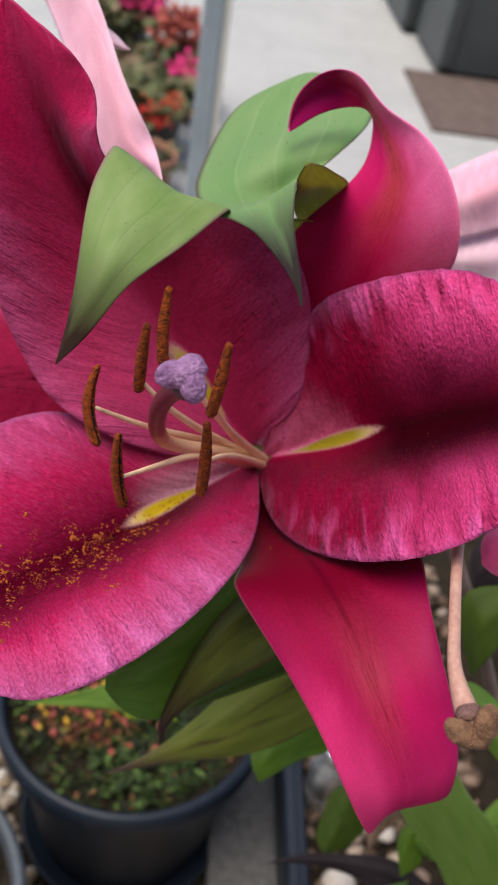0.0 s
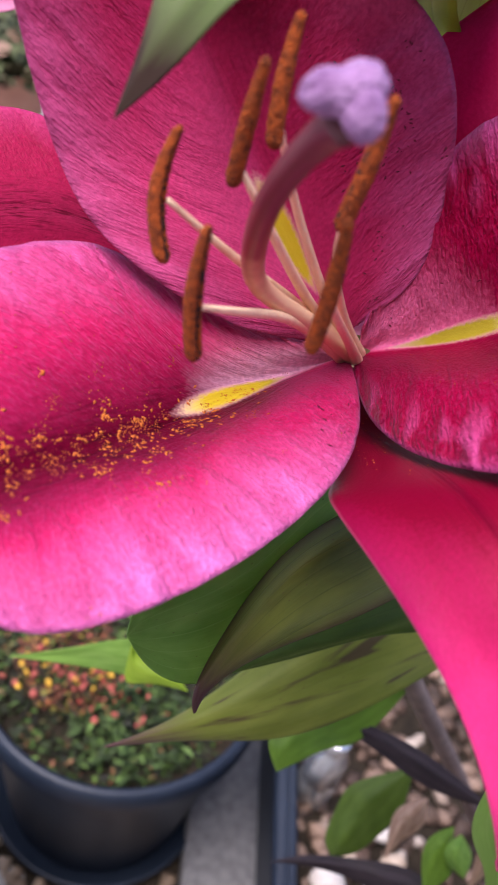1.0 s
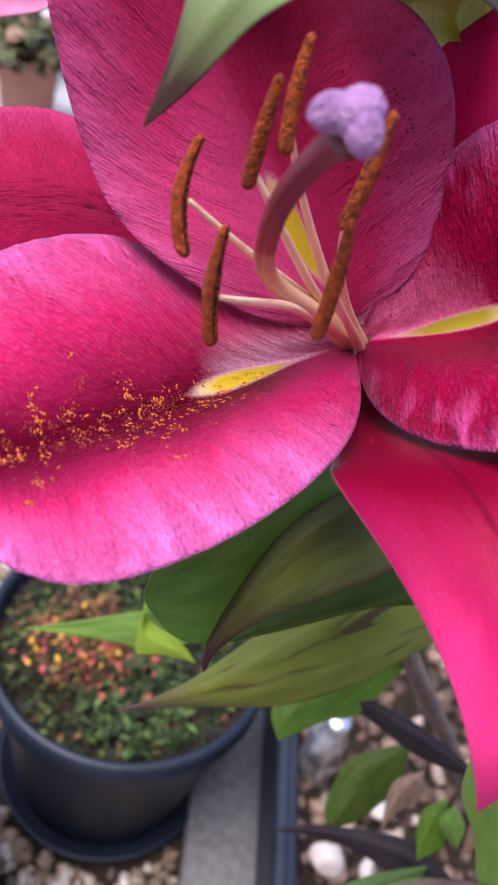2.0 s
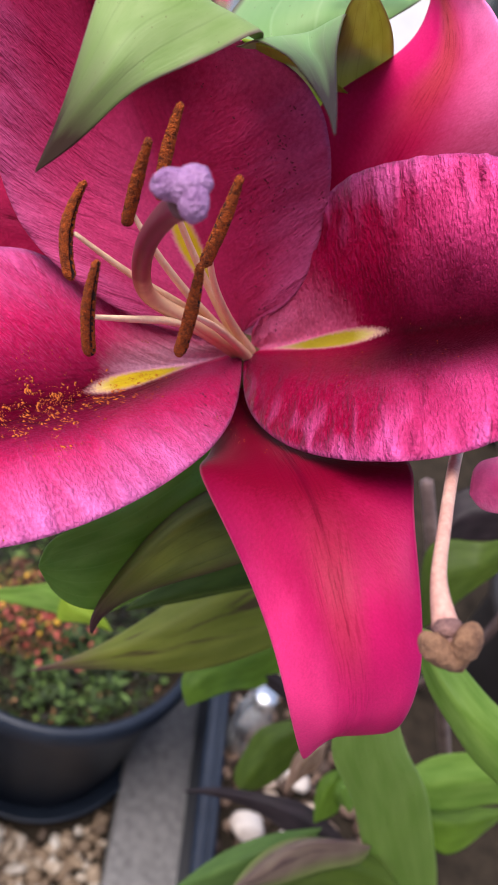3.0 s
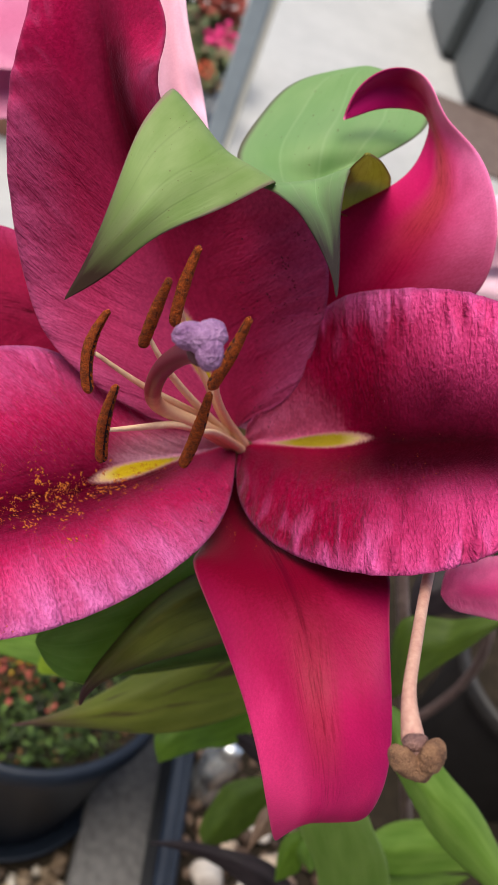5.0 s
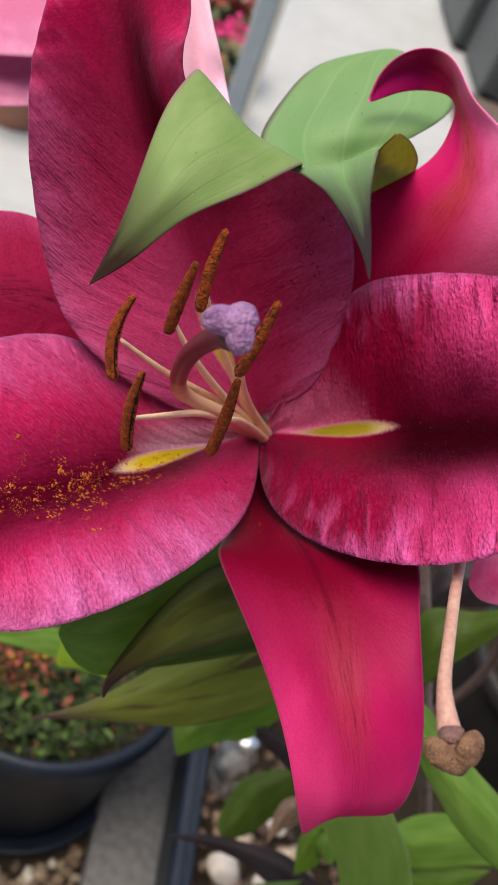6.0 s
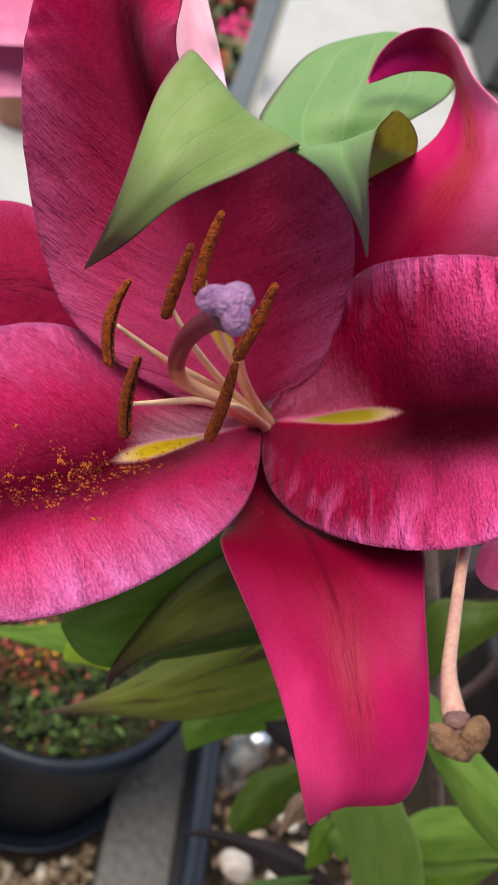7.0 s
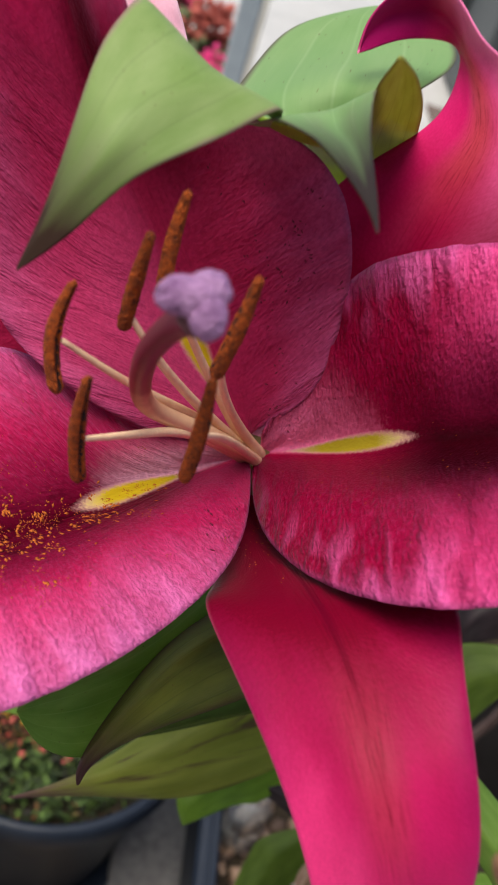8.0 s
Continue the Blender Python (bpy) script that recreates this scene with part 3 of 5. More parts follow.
def tube(points, radii, sides=14, steps=40, squash=1.0):
    """A tapering tube along a spline, with rounded ends."""
    ts = np.linspace(0, len(points) - 1, steps)
    path, rad = spline(points, ts), spline(np.array(radii)[:, None], ts)[:, 0]
    tan = np.gradient(path, axis=0)
    tan /= np.linalg.norm(tan, axis=1, keepdims=True)
    side = np.cross(tan[0], (0.3, 0.2, 1))
    bm = bmesh.new()
    rings = []
    for p, t, r in zip(path, tan, rad):
        side = side - t * (side @ t)
        side /= np.linalg.norm(side)
        up = np.cross(t, side)
        rings.append([bm.verts.new(p + r * (math.cos(w) * side + squash * math.sin(w) * up)) for w in np.linspace(0, 2 * math.pi, sides, endpoint=False)])
    for r0, r1 in zip(rings, rings[1:]):
        for k in range(sides):
            bm.faces.new([r0[k], r0[(k + 1) % sides], r1[(k + 1) % sides], r1[k]]).smooth = True
    uv = bm.loops.layers.uv.new("UVMap")
    row = {v: n / (len(rings) - 1) for n, ring in enumerate(rings) for v in ring}
    for f in bm.faces:
        for l in f.loops:
            l[uv].uv = (0.5, row[l.vert])
    for ring, sgn in ((rings[0], -1), (rings[-1], 1)):
        mid = sum((v.co for v in ring), Vector()) / sides
        t = Vector(tan[0] if sgn < 0 else tan[-1]) * sgn
        top = bm.verts.new(mid + t * (ring[0].co - mid).length * 0.6)
        for k in range(sides):
            bm.faces.new([ring[k], ring[(k + 1) % sides], top]).smooth = True
    bmesh.ops.recalc_face_normals(bm, faces=bm.faces)
    return bm


def thing(name, place, label, category, group="", kind=""):
    ob = new(name)
    ob.location = place
    ob.empty_display_size = 0.02
    return tagged(ob, label, category, group, kind)


def root_place(ob):
    while ob.parent:
        ob = ob.parent
    return ob.location


def part(name, bm, mat, parent, label=""):
    """Links a bmesh, given in the world's metres, as one mesh under a thing or a part."""
    me = bpy.data.meshes.new(name)
    bmesh.ops.translate(bm, verts=bm.verts, vec=-root_place(parent))
    bm.to_mesh(me)
    bm.free()
    me.materials.append(mat)
    ob = new(name, me)
    ob.parent = parent
    return tagged(ob, label)


def solo(name, bm, mat, label, category, kind="", group=""):
    me = bpy.data.meshes.new(name)
    bm.to_mesh(me)
    bm.free()
    me.materials.append(mat)
    return tagged(new(name, me), label, category, group, kind)


def box(x0, y0, z0, x1, y1, z1, bevel=0.004, turn=0.0):
    bm = bmesh.new()
    bmesh.ops.create_cube(bm, size=1)
    m = Matrix.Translation(((x0 + x1) / 2, (y0 + y1) / 2, (z0 + z1) / 2)) @ pose(0, 0, 0, 0, 0, turn) @ Matrix.Diagonal((x1 - x0, y1 - y0, z1 - z0, 1))
    bmesh.ops.transform(bm, matrix=m, verts=bm.verts)
    if bevel:
        bmesh.ops.bevel(bm, geom=bm.edges[:], offset=bevel, segments=3, affect="EDGES", profile=0.5)
    return bm


def lathe(cx, cy, profile, sides=72):
    """A turned body: profile is rows of radius and height."""
    bm = bmesh.new()
    rings = [[bm.verts.new((cx + r * math.cos(w), cy + r * math.sin(w), z)) for w in np.linspace(0, 2 * math.pi, sides, endpoint=False)] for r, z in profile]
    for r0, r1 in zip(rings, rings[1:]):
        for k in range(sides):
            bm.faces.new([r0[k], r0[(k + 1) % sides], r1[(k + 1) % sides], r1[k]]).smooth = True
    bmesh.ops.recalc_face_normals(bm, faces=bm.faces)
    return bm


def plane(x0, y0, x1, y1, z):
    bm = bmesh.new()
    bm.faces.new([bm.verts.new(p) for p in ((x0, y0, z), (x1, y0, z), (x1, y1, z), (x0, y1, z))])
    return bm


# ---------------- setting ----------------
solo("ground", plane(-40, -40, 40, 40, 0.0), paving, "pale grey smooth concrete paving outdoors", "ground", "structure")

# added out of view behind the camera; cuts off the low sky there
solo("wall_south", box(-8, -2.45, 0, 8, -2.2, 3.0, 0), wall_brick, "plain rendered wall added unseen behind the camera to darken the sky there", "wall", "structure")

# ---------------- the lily in bloom ----------------
def blade(name, rows, mat, parent, label, along=60, across=31, thick=0.0006, **shape):
    grid = blade_grid(rows, along, across, **shape)
    ob = part(name, sheet(to_world(grid), thick), mat, parent, label)
    return ob, grid


def world_path(rows):
    return to_world(np.array(rows))


def anther_mesh(a, b, bow, seed, furrow):
    """A pollen sac of two lobes with a furrow, slightly bowed and rough with pollen."""
    a, b = np.array(a), np.array(b)
    axis = (b - a) / np.linalg.norm(b - a)
    side = np.cross(axis, (0, 0, 1.0))
    side /= np.linalg.norm(side)
    front = np.cross(side, axis)
    bm = bmesh.new()
    rings = []
    rows, sides = 130, 44
    for k in range(rows):
        f = k / (rows - 1)
        mid = a + (b - a) * f + side * bow * math.sin(math.pi * f)
        body = (0.55 + 0.45 * min(1, f / 0.45)) * (1 - max(0, (f - 0.93) / 0.07) ** 2 * 0.55) * min(1, 0.35 + f / 0.05)
        ring = []
        for w in np.linspace(0, 2 * math.pi, sides, endpoint=False):
            cleft = 1 - 0.75 * math.exp(-((w - furrow) / 0.30) ** 2) - 0.55 * math.exp(-((w - 4.4) / 0.24) ** 2)
            d = math.cos(w) * side + math.sin(w) * front
            p = mid + d * 1.36 * body * cleft
            rough = noise.noise(Vector(p * 1.6) + Vector((seed * 7, 0, 0))) * 0.12 + noise.noise(Vector(p * 4.0)) * 0.10 + noise.noise(Vector(p * 9.0)) * 0.13
            ring.append(mid + d * (1.36 * body * cleft + rough))
        rings.append([bm.verts.new(q) for q in to_world(np.array(ring))])
    for r0, r1 in zip(rings, rings[1:]):
        for k in range(sides):
            f = bm.faces.new([r0[k], r0[(k + 1) % sides], r1[(k + 1) % sides], r1[k]])
            f.smooth, f.material_index = True, int(abs((k + 0.5) * 2 * math.pi / sides - furrow) < 0.30 + 0.35 * noise.noise(r0[k].co * 900))
    bm.faces.new(rings[0])
    bm.faces.new(rings[-1])
    bmesh.ops.recalc_face_normals(bm, faces=bm.faces)
    return bm


def lobes_mesh(centre, lobes, wrinkle, seed):
    """Rounded lobes (offset x y z, radii x y z in millimetres) with a bumpy skin."""
    bm = bmesh.new()
    for ox, oy, oz, rx, ry, rz in lobes:
        made = bmesh.ops.create_icosphere(bm, subdivisions=4, radius=1.0)["verts"]
        for v in made:
            n = v.co.normalized()
            p = Vector((n.x * rx, n.y * ry, n.z * rz))
            k = 1 + wrinkle * (noise.noise(p * 0.75 + Vector((ox, oy, oz)) * 0.75 + Vector((seed, 0, 0))) + 0.45 * noise.noise(p * 2.2 + Vector((ox, oy, oz)) * 2.2 + Vector((0, seed, 0))))
            q = np.array(centre) + np.array((ox, oy, oz)) + np.array(p) * k
            v.co = to_world(q[None])[0]
    for f in bm.faces:
        f.smooth = True
    return bm


stem_path = world_path([(6.3, -13.7, -15.0), (22.2, -38.1, -38.0), (11.9, -80.1, -106.0)])
BASE = (0.333, 0.371, 0.185)
lily = thing("lily_plant", BASE, "deep magenta lily in full bloom growing in a dark planter", "flower")
part("stem", tube(np.vstack([stem_path, [stem_path[-1] * 0.55 + np.array(BASE) * 0.45, BASE]]), [0.003, 0.0034, 0.0042, 0.0048, 0.005], 16, 80), stem_brown, lily, "purplish brown stem")

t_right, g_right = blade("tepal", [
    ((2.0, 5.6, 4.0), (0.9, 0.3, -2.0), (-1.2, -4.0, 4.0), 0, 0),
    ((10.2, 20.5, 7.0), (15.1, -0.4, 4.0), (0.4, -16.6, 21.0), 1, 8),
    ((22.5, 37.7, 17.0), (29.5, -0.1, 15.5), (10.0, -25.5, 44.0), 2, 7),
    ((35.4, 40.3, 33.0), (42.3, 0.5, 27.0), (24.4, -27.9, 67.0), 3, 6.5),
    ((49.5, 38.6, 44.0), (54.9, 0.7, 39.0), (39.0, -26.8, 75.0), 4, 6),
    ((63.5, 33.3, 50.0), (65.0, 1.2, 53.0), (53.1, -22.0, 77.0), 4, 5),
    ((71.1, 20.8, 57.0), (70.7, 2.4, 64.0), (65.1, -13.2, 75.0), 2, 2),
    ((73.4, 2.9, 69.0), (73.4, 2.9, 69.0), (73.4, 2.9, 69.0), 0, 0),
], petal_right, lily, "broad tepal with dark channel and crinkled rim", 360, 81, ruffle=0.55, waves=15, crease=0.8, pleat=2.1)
t_upper, g_upper = blade("tepal", [
    ((-5.7, 4.1, -0.0), (-1.6, 4.9, -1.0), (1.6, 6.8, 2.0), 0, 0),
    ((-25.2, 7.1, 18.0), (-8.0, 17.3, 7.0), (14.7, 15.2, 10.0), 0, 0),
    ((-44.5, 20.6, 35.0), (-14.8, 35.0, 15.0), (21.9, 33.0, 18.0), -4, 0),
    ((-52.7, 36.1, 42.0), (-20.1, 48.0, 25.0), (22.5, 47.4, 28.0), -5, 0),
    ((-54.8, 54.8, 52.0), (-25.6, 62.2, 36.0), (13.7, 61.6, 37.0), -4, 0),
    ((-54.0, 69.7, 60.0), (-29.6, 74.3, 48.0), (-9.7, 68.0, 55.0), -2, 0),
    ((-51.5, 80.5, 66.0), (-31.3, 84.9, 59.0), (-18.8, 75.4, 72.0), 0, 0),
    ((-47.8, 88.6, 71.0), (-31.9, 93.1, 67.0), (-16.9, 84.4, 77.0), 0, 0),
    ((-42.5, 100.2, 75.0), (-31.8, 102.4, 75.0), (-20.4, 94.4, 81.0), 0, 0),
    ((-31.7, 109.9, 79.0), (-31.7, 109.9, 79.0), (-31.7, 109.9, 79.0), 0, 0),
], petal_upper, lily, "broad upper tepal of deep crimson", 150, 81, ruffle=0.35, waves=11, crease=1.6)
t_left, g_left = blade("tepal", [
    ((-3.3, 2.1, -1.0), (-2.4, 0.0, -3.0), (-1.5, -2.4, 2.0), 0, 0),
    ((-16.7, 5.5, 7.0), (-15.2, -4.0, 6.0), (-2.3, -12.1, 21.0), 1, 7),
    ((-34.1, 13.3, 19.0), (-29.5, -8.6, 20.0), (-6.8, -22.6, 36.0), 0, 6),
    ((-48.2, 23.2, 31.0), (-41.9, -12.7, 34.0), (-18.1, -31.4, 53.0), 0, 5),
    ((-63.2, 22.7, 43.0), (-53.1, -16.0, 51.0), (-32.5, -37.7, 67.0), 0, 5),
    ((-75.2, 16.0, 54.0), (-63.6, -18.5, 66.0), (-49.4, -40.6, 79.0), 0, 4),
    ((-84.0, 3.1, 63.0), (-72.3, -19.2, 77.0), (-64.1, -35.1, 84.0), 0, 0),
    ((-81.9, -17.9, 85.0), (-81.9, -17.9, 85.0), (-81.9, -17.9, 85.0), 0, 0),
], petal_left, lily, "broad pink tepal dusted with orange pollen", 360, 81, ruffle=0.4, waves=14, crease=1.0, pleat=1.1)
t_lower, g_lower = blade("tepal", [
    ((-4.1, -2.9, -4.5), (-0.1, -2.6, -6.5), (3.9, -2.9, -4.5), 0, 0),
    ((-7.6, -14.4, 4.0), (-2.0, -14.6, 0.0), (4.3, -14.4, 4.0), 0, 0),
    ((-9.8, -26.2, 28.0), (4.7, -22.9, 25.0), (24.0, -23.5, 34.0), 0, 0),
    ((-11.4, -29.8, 44.0), (10.2, -30.2, 51.0), (34.1, -28.9, 53.0), 0, 0),
    ((-5.3, -41.4, 59.0), (14.0, -40.2, 65.0), (33.1, -38.0, 64.0), 0, 0),
    ((1.8, -58.1, 69.0), (16.4, -55.1, 75.0), (32.2, -54.5, 73.0), 0, 0),
    ((5.4, -73.7, 68.0), (18.9, -70.6, 73.0), (31.7, -70.2, 71.0), 0, 0),
    ((7.3, -85.6, 60.0), (18.0, -81.5, 66.0), (29.1, -81.6, 64.0), 0, 0),
    ((8.9, -93.9, 50.0), (14.9, -87.4, 55.0), (26.6, -87.6, 53.0), 0, 0),
    ((10.0, -95.4, 44.0), (14.6, -89.0, 46.0), (23.6, -88.9, 44.0), 0, 0),
], petal_plain, lily, "narrow drooping bright pink tepal", 130, 51, crease=0.5)
blade("tepal", [
    ((-5.7, 5.9, -5.0), (-5.7, 3.4, -6.0), (-5.7, 0.9, -5.0), 0, 0),
    ((-35.1, 34.3, -1.0), (-33.4, 21.2, 0.0), (-31.8, 11.4, -1.0), 0, 0),
    ((-59.4, 57.6, 7.0), (-57.1, 35.8, 10.0), (-56.2, 20.5, 7.0), 0, 0),
    ((-76.8, 60.1, 17.0), (-75.2, 36.9, 22.0), (-75.0, 17.9, 18.0), 0, 0),
    ((-92.7, 52.6, 30.0), (-89.6, 34.8, 34.0), (-89.8, 21.2, 30.0), 0, 0),
    ((-101.3, 34.7, 42.0), (-101.3, 34.7, 42.0), (-101.3, 34.7, 42.0), 0, 0),
], petal_dark, lily, "narrow magenta tepal behind the broad ones", 70, 41, crease=0.5)
blade("tepal", [
    ((15.5, 34.2, -0.0), (21.9, 34.0, 1.0), (31.3, 33.7, 3.0), 0, 0),
    ((13.0, 48.0, -0.0), (36.7, 42.3, 9.0), (57.5, 37.4, 19.0), 0, 0),
    ((22.9, 64.2, 6.0), (46.7, 57.4, 17.0), (65.0, 48.1, 31.0), 0, 0),
    ((42.2, 73.9, 13.0), (53.3, 68.3, 21.0), (65.3, 63.1, 33.0), 0, 0),
    ((50.2, 83.9, 15.0), (53.5, 79.1, 22.0), (60.7, 77.3, 31.0), 0, 0),
    ((51.2, 90.9, 16.0), (51.8, 87.6, 21.0), (53.1, 87.1, 29.0), 0, 0),
    ((46.2, 93.9, 16.0), (47.5, 97.3, 20.0), (47.9, 97.6, 28.0), 0, 0),
    ((37.4, 93.1, 18.0), (38.1, 98.8, 20.0), (38.7, 100.5, 27.0), 0, 0),
    ((30.5, 89.9, 21.0), (30.0, 93.5, 22.0), (30.3, 95.6, 26.0), 0, 0),
    ((26.7, 87.9, 23.3), (26.7, 87.9, 23.3), (26.7, 87.9, 23.3), 0, 0),
], petal_curl, lily, "narrow tepal with a tip curled over", 150, 51)
blade("tepal", [
    ((-42.0, 173.9, 7.0), (-30.5, 170.9, 11.0), (-23.0, 170.9, 11.0), 0, 0),
    ((-36.2, 152.0, 9.0), (-25.5, 148.8, 14.0), (-20.2, 148.8, 14.0), 0, 0),
    ((-32.9, 135.7, 10.0), (-22.3, 132.2, 16.0), (-17.6, 131.1, 18.0), 0, 0),
    ((-31.2, 119.1, 12.0), (-20.5, 115.0, 20.0), (-15.7, 115.0, 20.0), 0, 0),
    ((-30.3, 106.2, 13.0), (-18.9, 101.8, 21.0), (-12.9, 102.3, 20.0), 0, 0),
    ((-25.5, 95.0, 14.0), (-16.0, 92.1, 21.0), (-10.8, 91.8, 20.0), 0, 0),
    ((-13.9, 83.9, 17.0), (-10.8, 81.8, 20.0), (-8.0, 68.1, 57.0), 0, 0),
], petal_pale, lily, "pale pink outer side of a tepal", 50, 25)

part("pollen", scatter(g_left, 1000, (0.49, 0.045), (0.58, 0.15), 0.14, 3, 0.93), grain_orange, t_left, "loose orange pollen grains")["kind"] = "stuff"
part("pollen", scatter(g_left, 260, (0.58, 0.17), (0.5, 0.18), 0.16, 4, 0.88), grain_orange, t_left, "scattered orange pollen grains")["kind"] = "stuff"
part("pollen", scatter(g_left, 420, (0.51, 0.07), (0.54, 0.16), 0.32, 14, 0.85, 0.25, 1.6), grain_orange, t_left, "larger flakes of orange pollen")["kind"] = "stuff"
part("pollen", scatter(g_left, 90, (0.28, 0.12), (0.5, 0.16), 0.13, 15, 0.3), grain_orange, t_left, "sparse orange pollen specks")["kind"] = "stuff"
part("pollen", scatter(g_lower, 90, (0.45, 0.16), (0.17, 0.06), 0.16, 5, 0.4), grain_orange, t_lower, "scattered orange pollen grains")["kind"] = "stuff"
part("pollen", scatter(g_right, 70, (0.62, 0.10), (0.35, 0.14), 0.14, 6, 0.5), grain_orange, t_right, "scattered orange pollen grains")["kind"] = "stuff"
part("papilla", scatter(g_upper, 120, (0.82, 0.08), (0.27, 0.10), 0.22, 7, 0.75, 0.2, 1.8), papilla_dark, t_upper, "small dark raised dashes")["kind"] = "stuff"
part("papilla", scatter(g_left, 18, (0.82, 0.08), (0.22, 0.06), 0.25, 8, 0.2, 0.3, 2.2), papilla_dark, t_left, "small dark raised dashes")["kind"] = "stuff"
part("papilla", scatter(g_right, 14, (0.25, 0.08), (0.25, 0.08), 0.2, 9, 0.2, 0.35, 2.2), papilla_dark, t_right, "small dark raised dashes")["kind"] = "stuff"

part("throat", lobes_mesh((2.2, 6.0, -3.5), [(0, 0, 0, 4.5, 3.6, 2.2)], 0.05, 3.0), petal_rose, lily, "pale pink flesh at the throat")
part("receptacle", lobes_mesh((0, -1, -5), [(0, 0, 0, 9, 9, 4.5)], 0.05, 1.0), leaf_olive, lily, "greenish cup of the flower")
blade("leaf", [
    ((-36.8, 28.7, 78.5), (-36.8, 28.7, 78.5), (-36.8, 28.7, 78.5), 0, 0),
    ((-30.8, 39.2, 81.0), (-29.0, 37.3, 82.0), (-27.0, 34.0, 81.0), 0, 0),
    ((-26.4, 50.7, 81.0), (-21.7, 44.9, 84.0), (-18.1, 40.8, 82.0), 0, 0),
    ((-22.3, 62.9, 79.0), (-15.9, 52.3, 82.5), (-8.4, 46.0, 80.0), 0, 0),
    ((-18.7, 70.3, 76.0), (-9.5, 57.4, 79.0), (-0.6, 50.9, 76.0), 0, 0),
    ((-15.8, 75.1, 72.0), (-5.2, 62.1, 73.0), (5.9, 56.0, 70.0), 0, 0),
    ((-15.0, 76.8, 62.0), (-4.0, 63.7, 63.0), (6.4, 58.3, 60.0), 0, 0),
], leaf_pale, lily, "pale green pointed leaf with dark tip", 80, 41)
leaf_c, _ = blade("leaf", [
    ((40.1, 122.7, -21.0), (40.1, 122.7, -21.0), (40.1, 122.7, -21.0), 0, 0),
    ((17.2, 113.3, -11.0), (33.8, 115.3, -14.0), (54.0, 114.2, -16.0), 0, 0),
    ((5.1, 97.6, 2.0), (28.6, 99.7, -1.0), (55.7, 98.5, -3.0), 0, 0),
    ((-1.8, 79.1, 22.0), (21.5, 81.7, 19.0), (44.1, 85.1, 11.0), 0, 0),
    ((0.3, 67.3, 38.0), (19.9, 71.2, 20.0), (33.2, 77.1, 20.0), 0, 0),
    ((3.2, 58.3, 60.0), (16.7, 62.4, 52.0), (24.9, 63.7, 58.0), 0, 0),
    ((6.0, 54.5, 69.0), (15.7, 56.6, 64.0), (21.9, 57.2, 70.0), 0, 0),
    ((8.8, 51.3, 73.0), (15.6, 51.1, 71.0), (20.2, 51.0, 77.0), 0, 0),
    ((12.0, 45.8, 79.0), (16.5, 43.9, 81.0), (19.1, 44.7, 82.0), 0, 0),
    ((15.8, 34.3, 90.0), (16.9, 33.9, 91.0), (18.0, 34.6, 91.0), 0, 0),
    ((16.6, 26.5, 98.5), (16.6, 26.5, 98.5), (16.6, 26.5, 98.5), 0, 0),
], leaf_pale_turned, lily, "pale green rounded leaf bent over to a dark tip", 80, 41)
blade("leaf_margin", [
    ((24.3, 59.3, 79.0), (24.9, 59.5, 79.0), (25.7, 59.7, 78.0), 0, 0),
    ((23.6, 59.7, 74.0), (27.0, 61.6, 70.0), (29.3, 61.5, 69.0), 0, 0),
    ((22.9, 60.2, 67.0), (29.0, 64.1, 57.0), (32.9, 63.3, 57.0), 0, 0),
    ((23.6, 63.9, 47.0), (31.7, 69.0, 34.0), (37.6, 68.4, 35.0), 0, 0),
    ((25.0, 74.6, 2.0), (35.5, 76.5, -1.0), (43.3, 75.8, 1.0), 0, 0),
    ((27.6, 76.3, -28.0), (37.6, 76.3, -28.0), (47.5, 77.3, -28.0), 0, 0),
], leaf_olive, leaf_c, "olive inner side of the rolled margin", 50, 21)
blade("leaf_margin", [
    ((0.1, 70.6, 35.0), (7.3, 55.4, 65.5), (18.3, 50.6, 67.0), 0, 0),
    ((0.1, 74.8, 21.0), (9.9, 64.8, 35.0), (22.8, 59.7, 35.0), 0, 0),
    ((0.9, 81.4, -3.0), (14.0, 73.8, -3.0), (33.0, 67.9, -3.0), 0, 0),
    ((2.9, 82.2, -18.0), (16.9, 73.5, -18.0), (35.2, 66.5, -18.0), 0, 0),
], leaf_lime, leaf_c, "lime green under side of the margin", 40, 15)
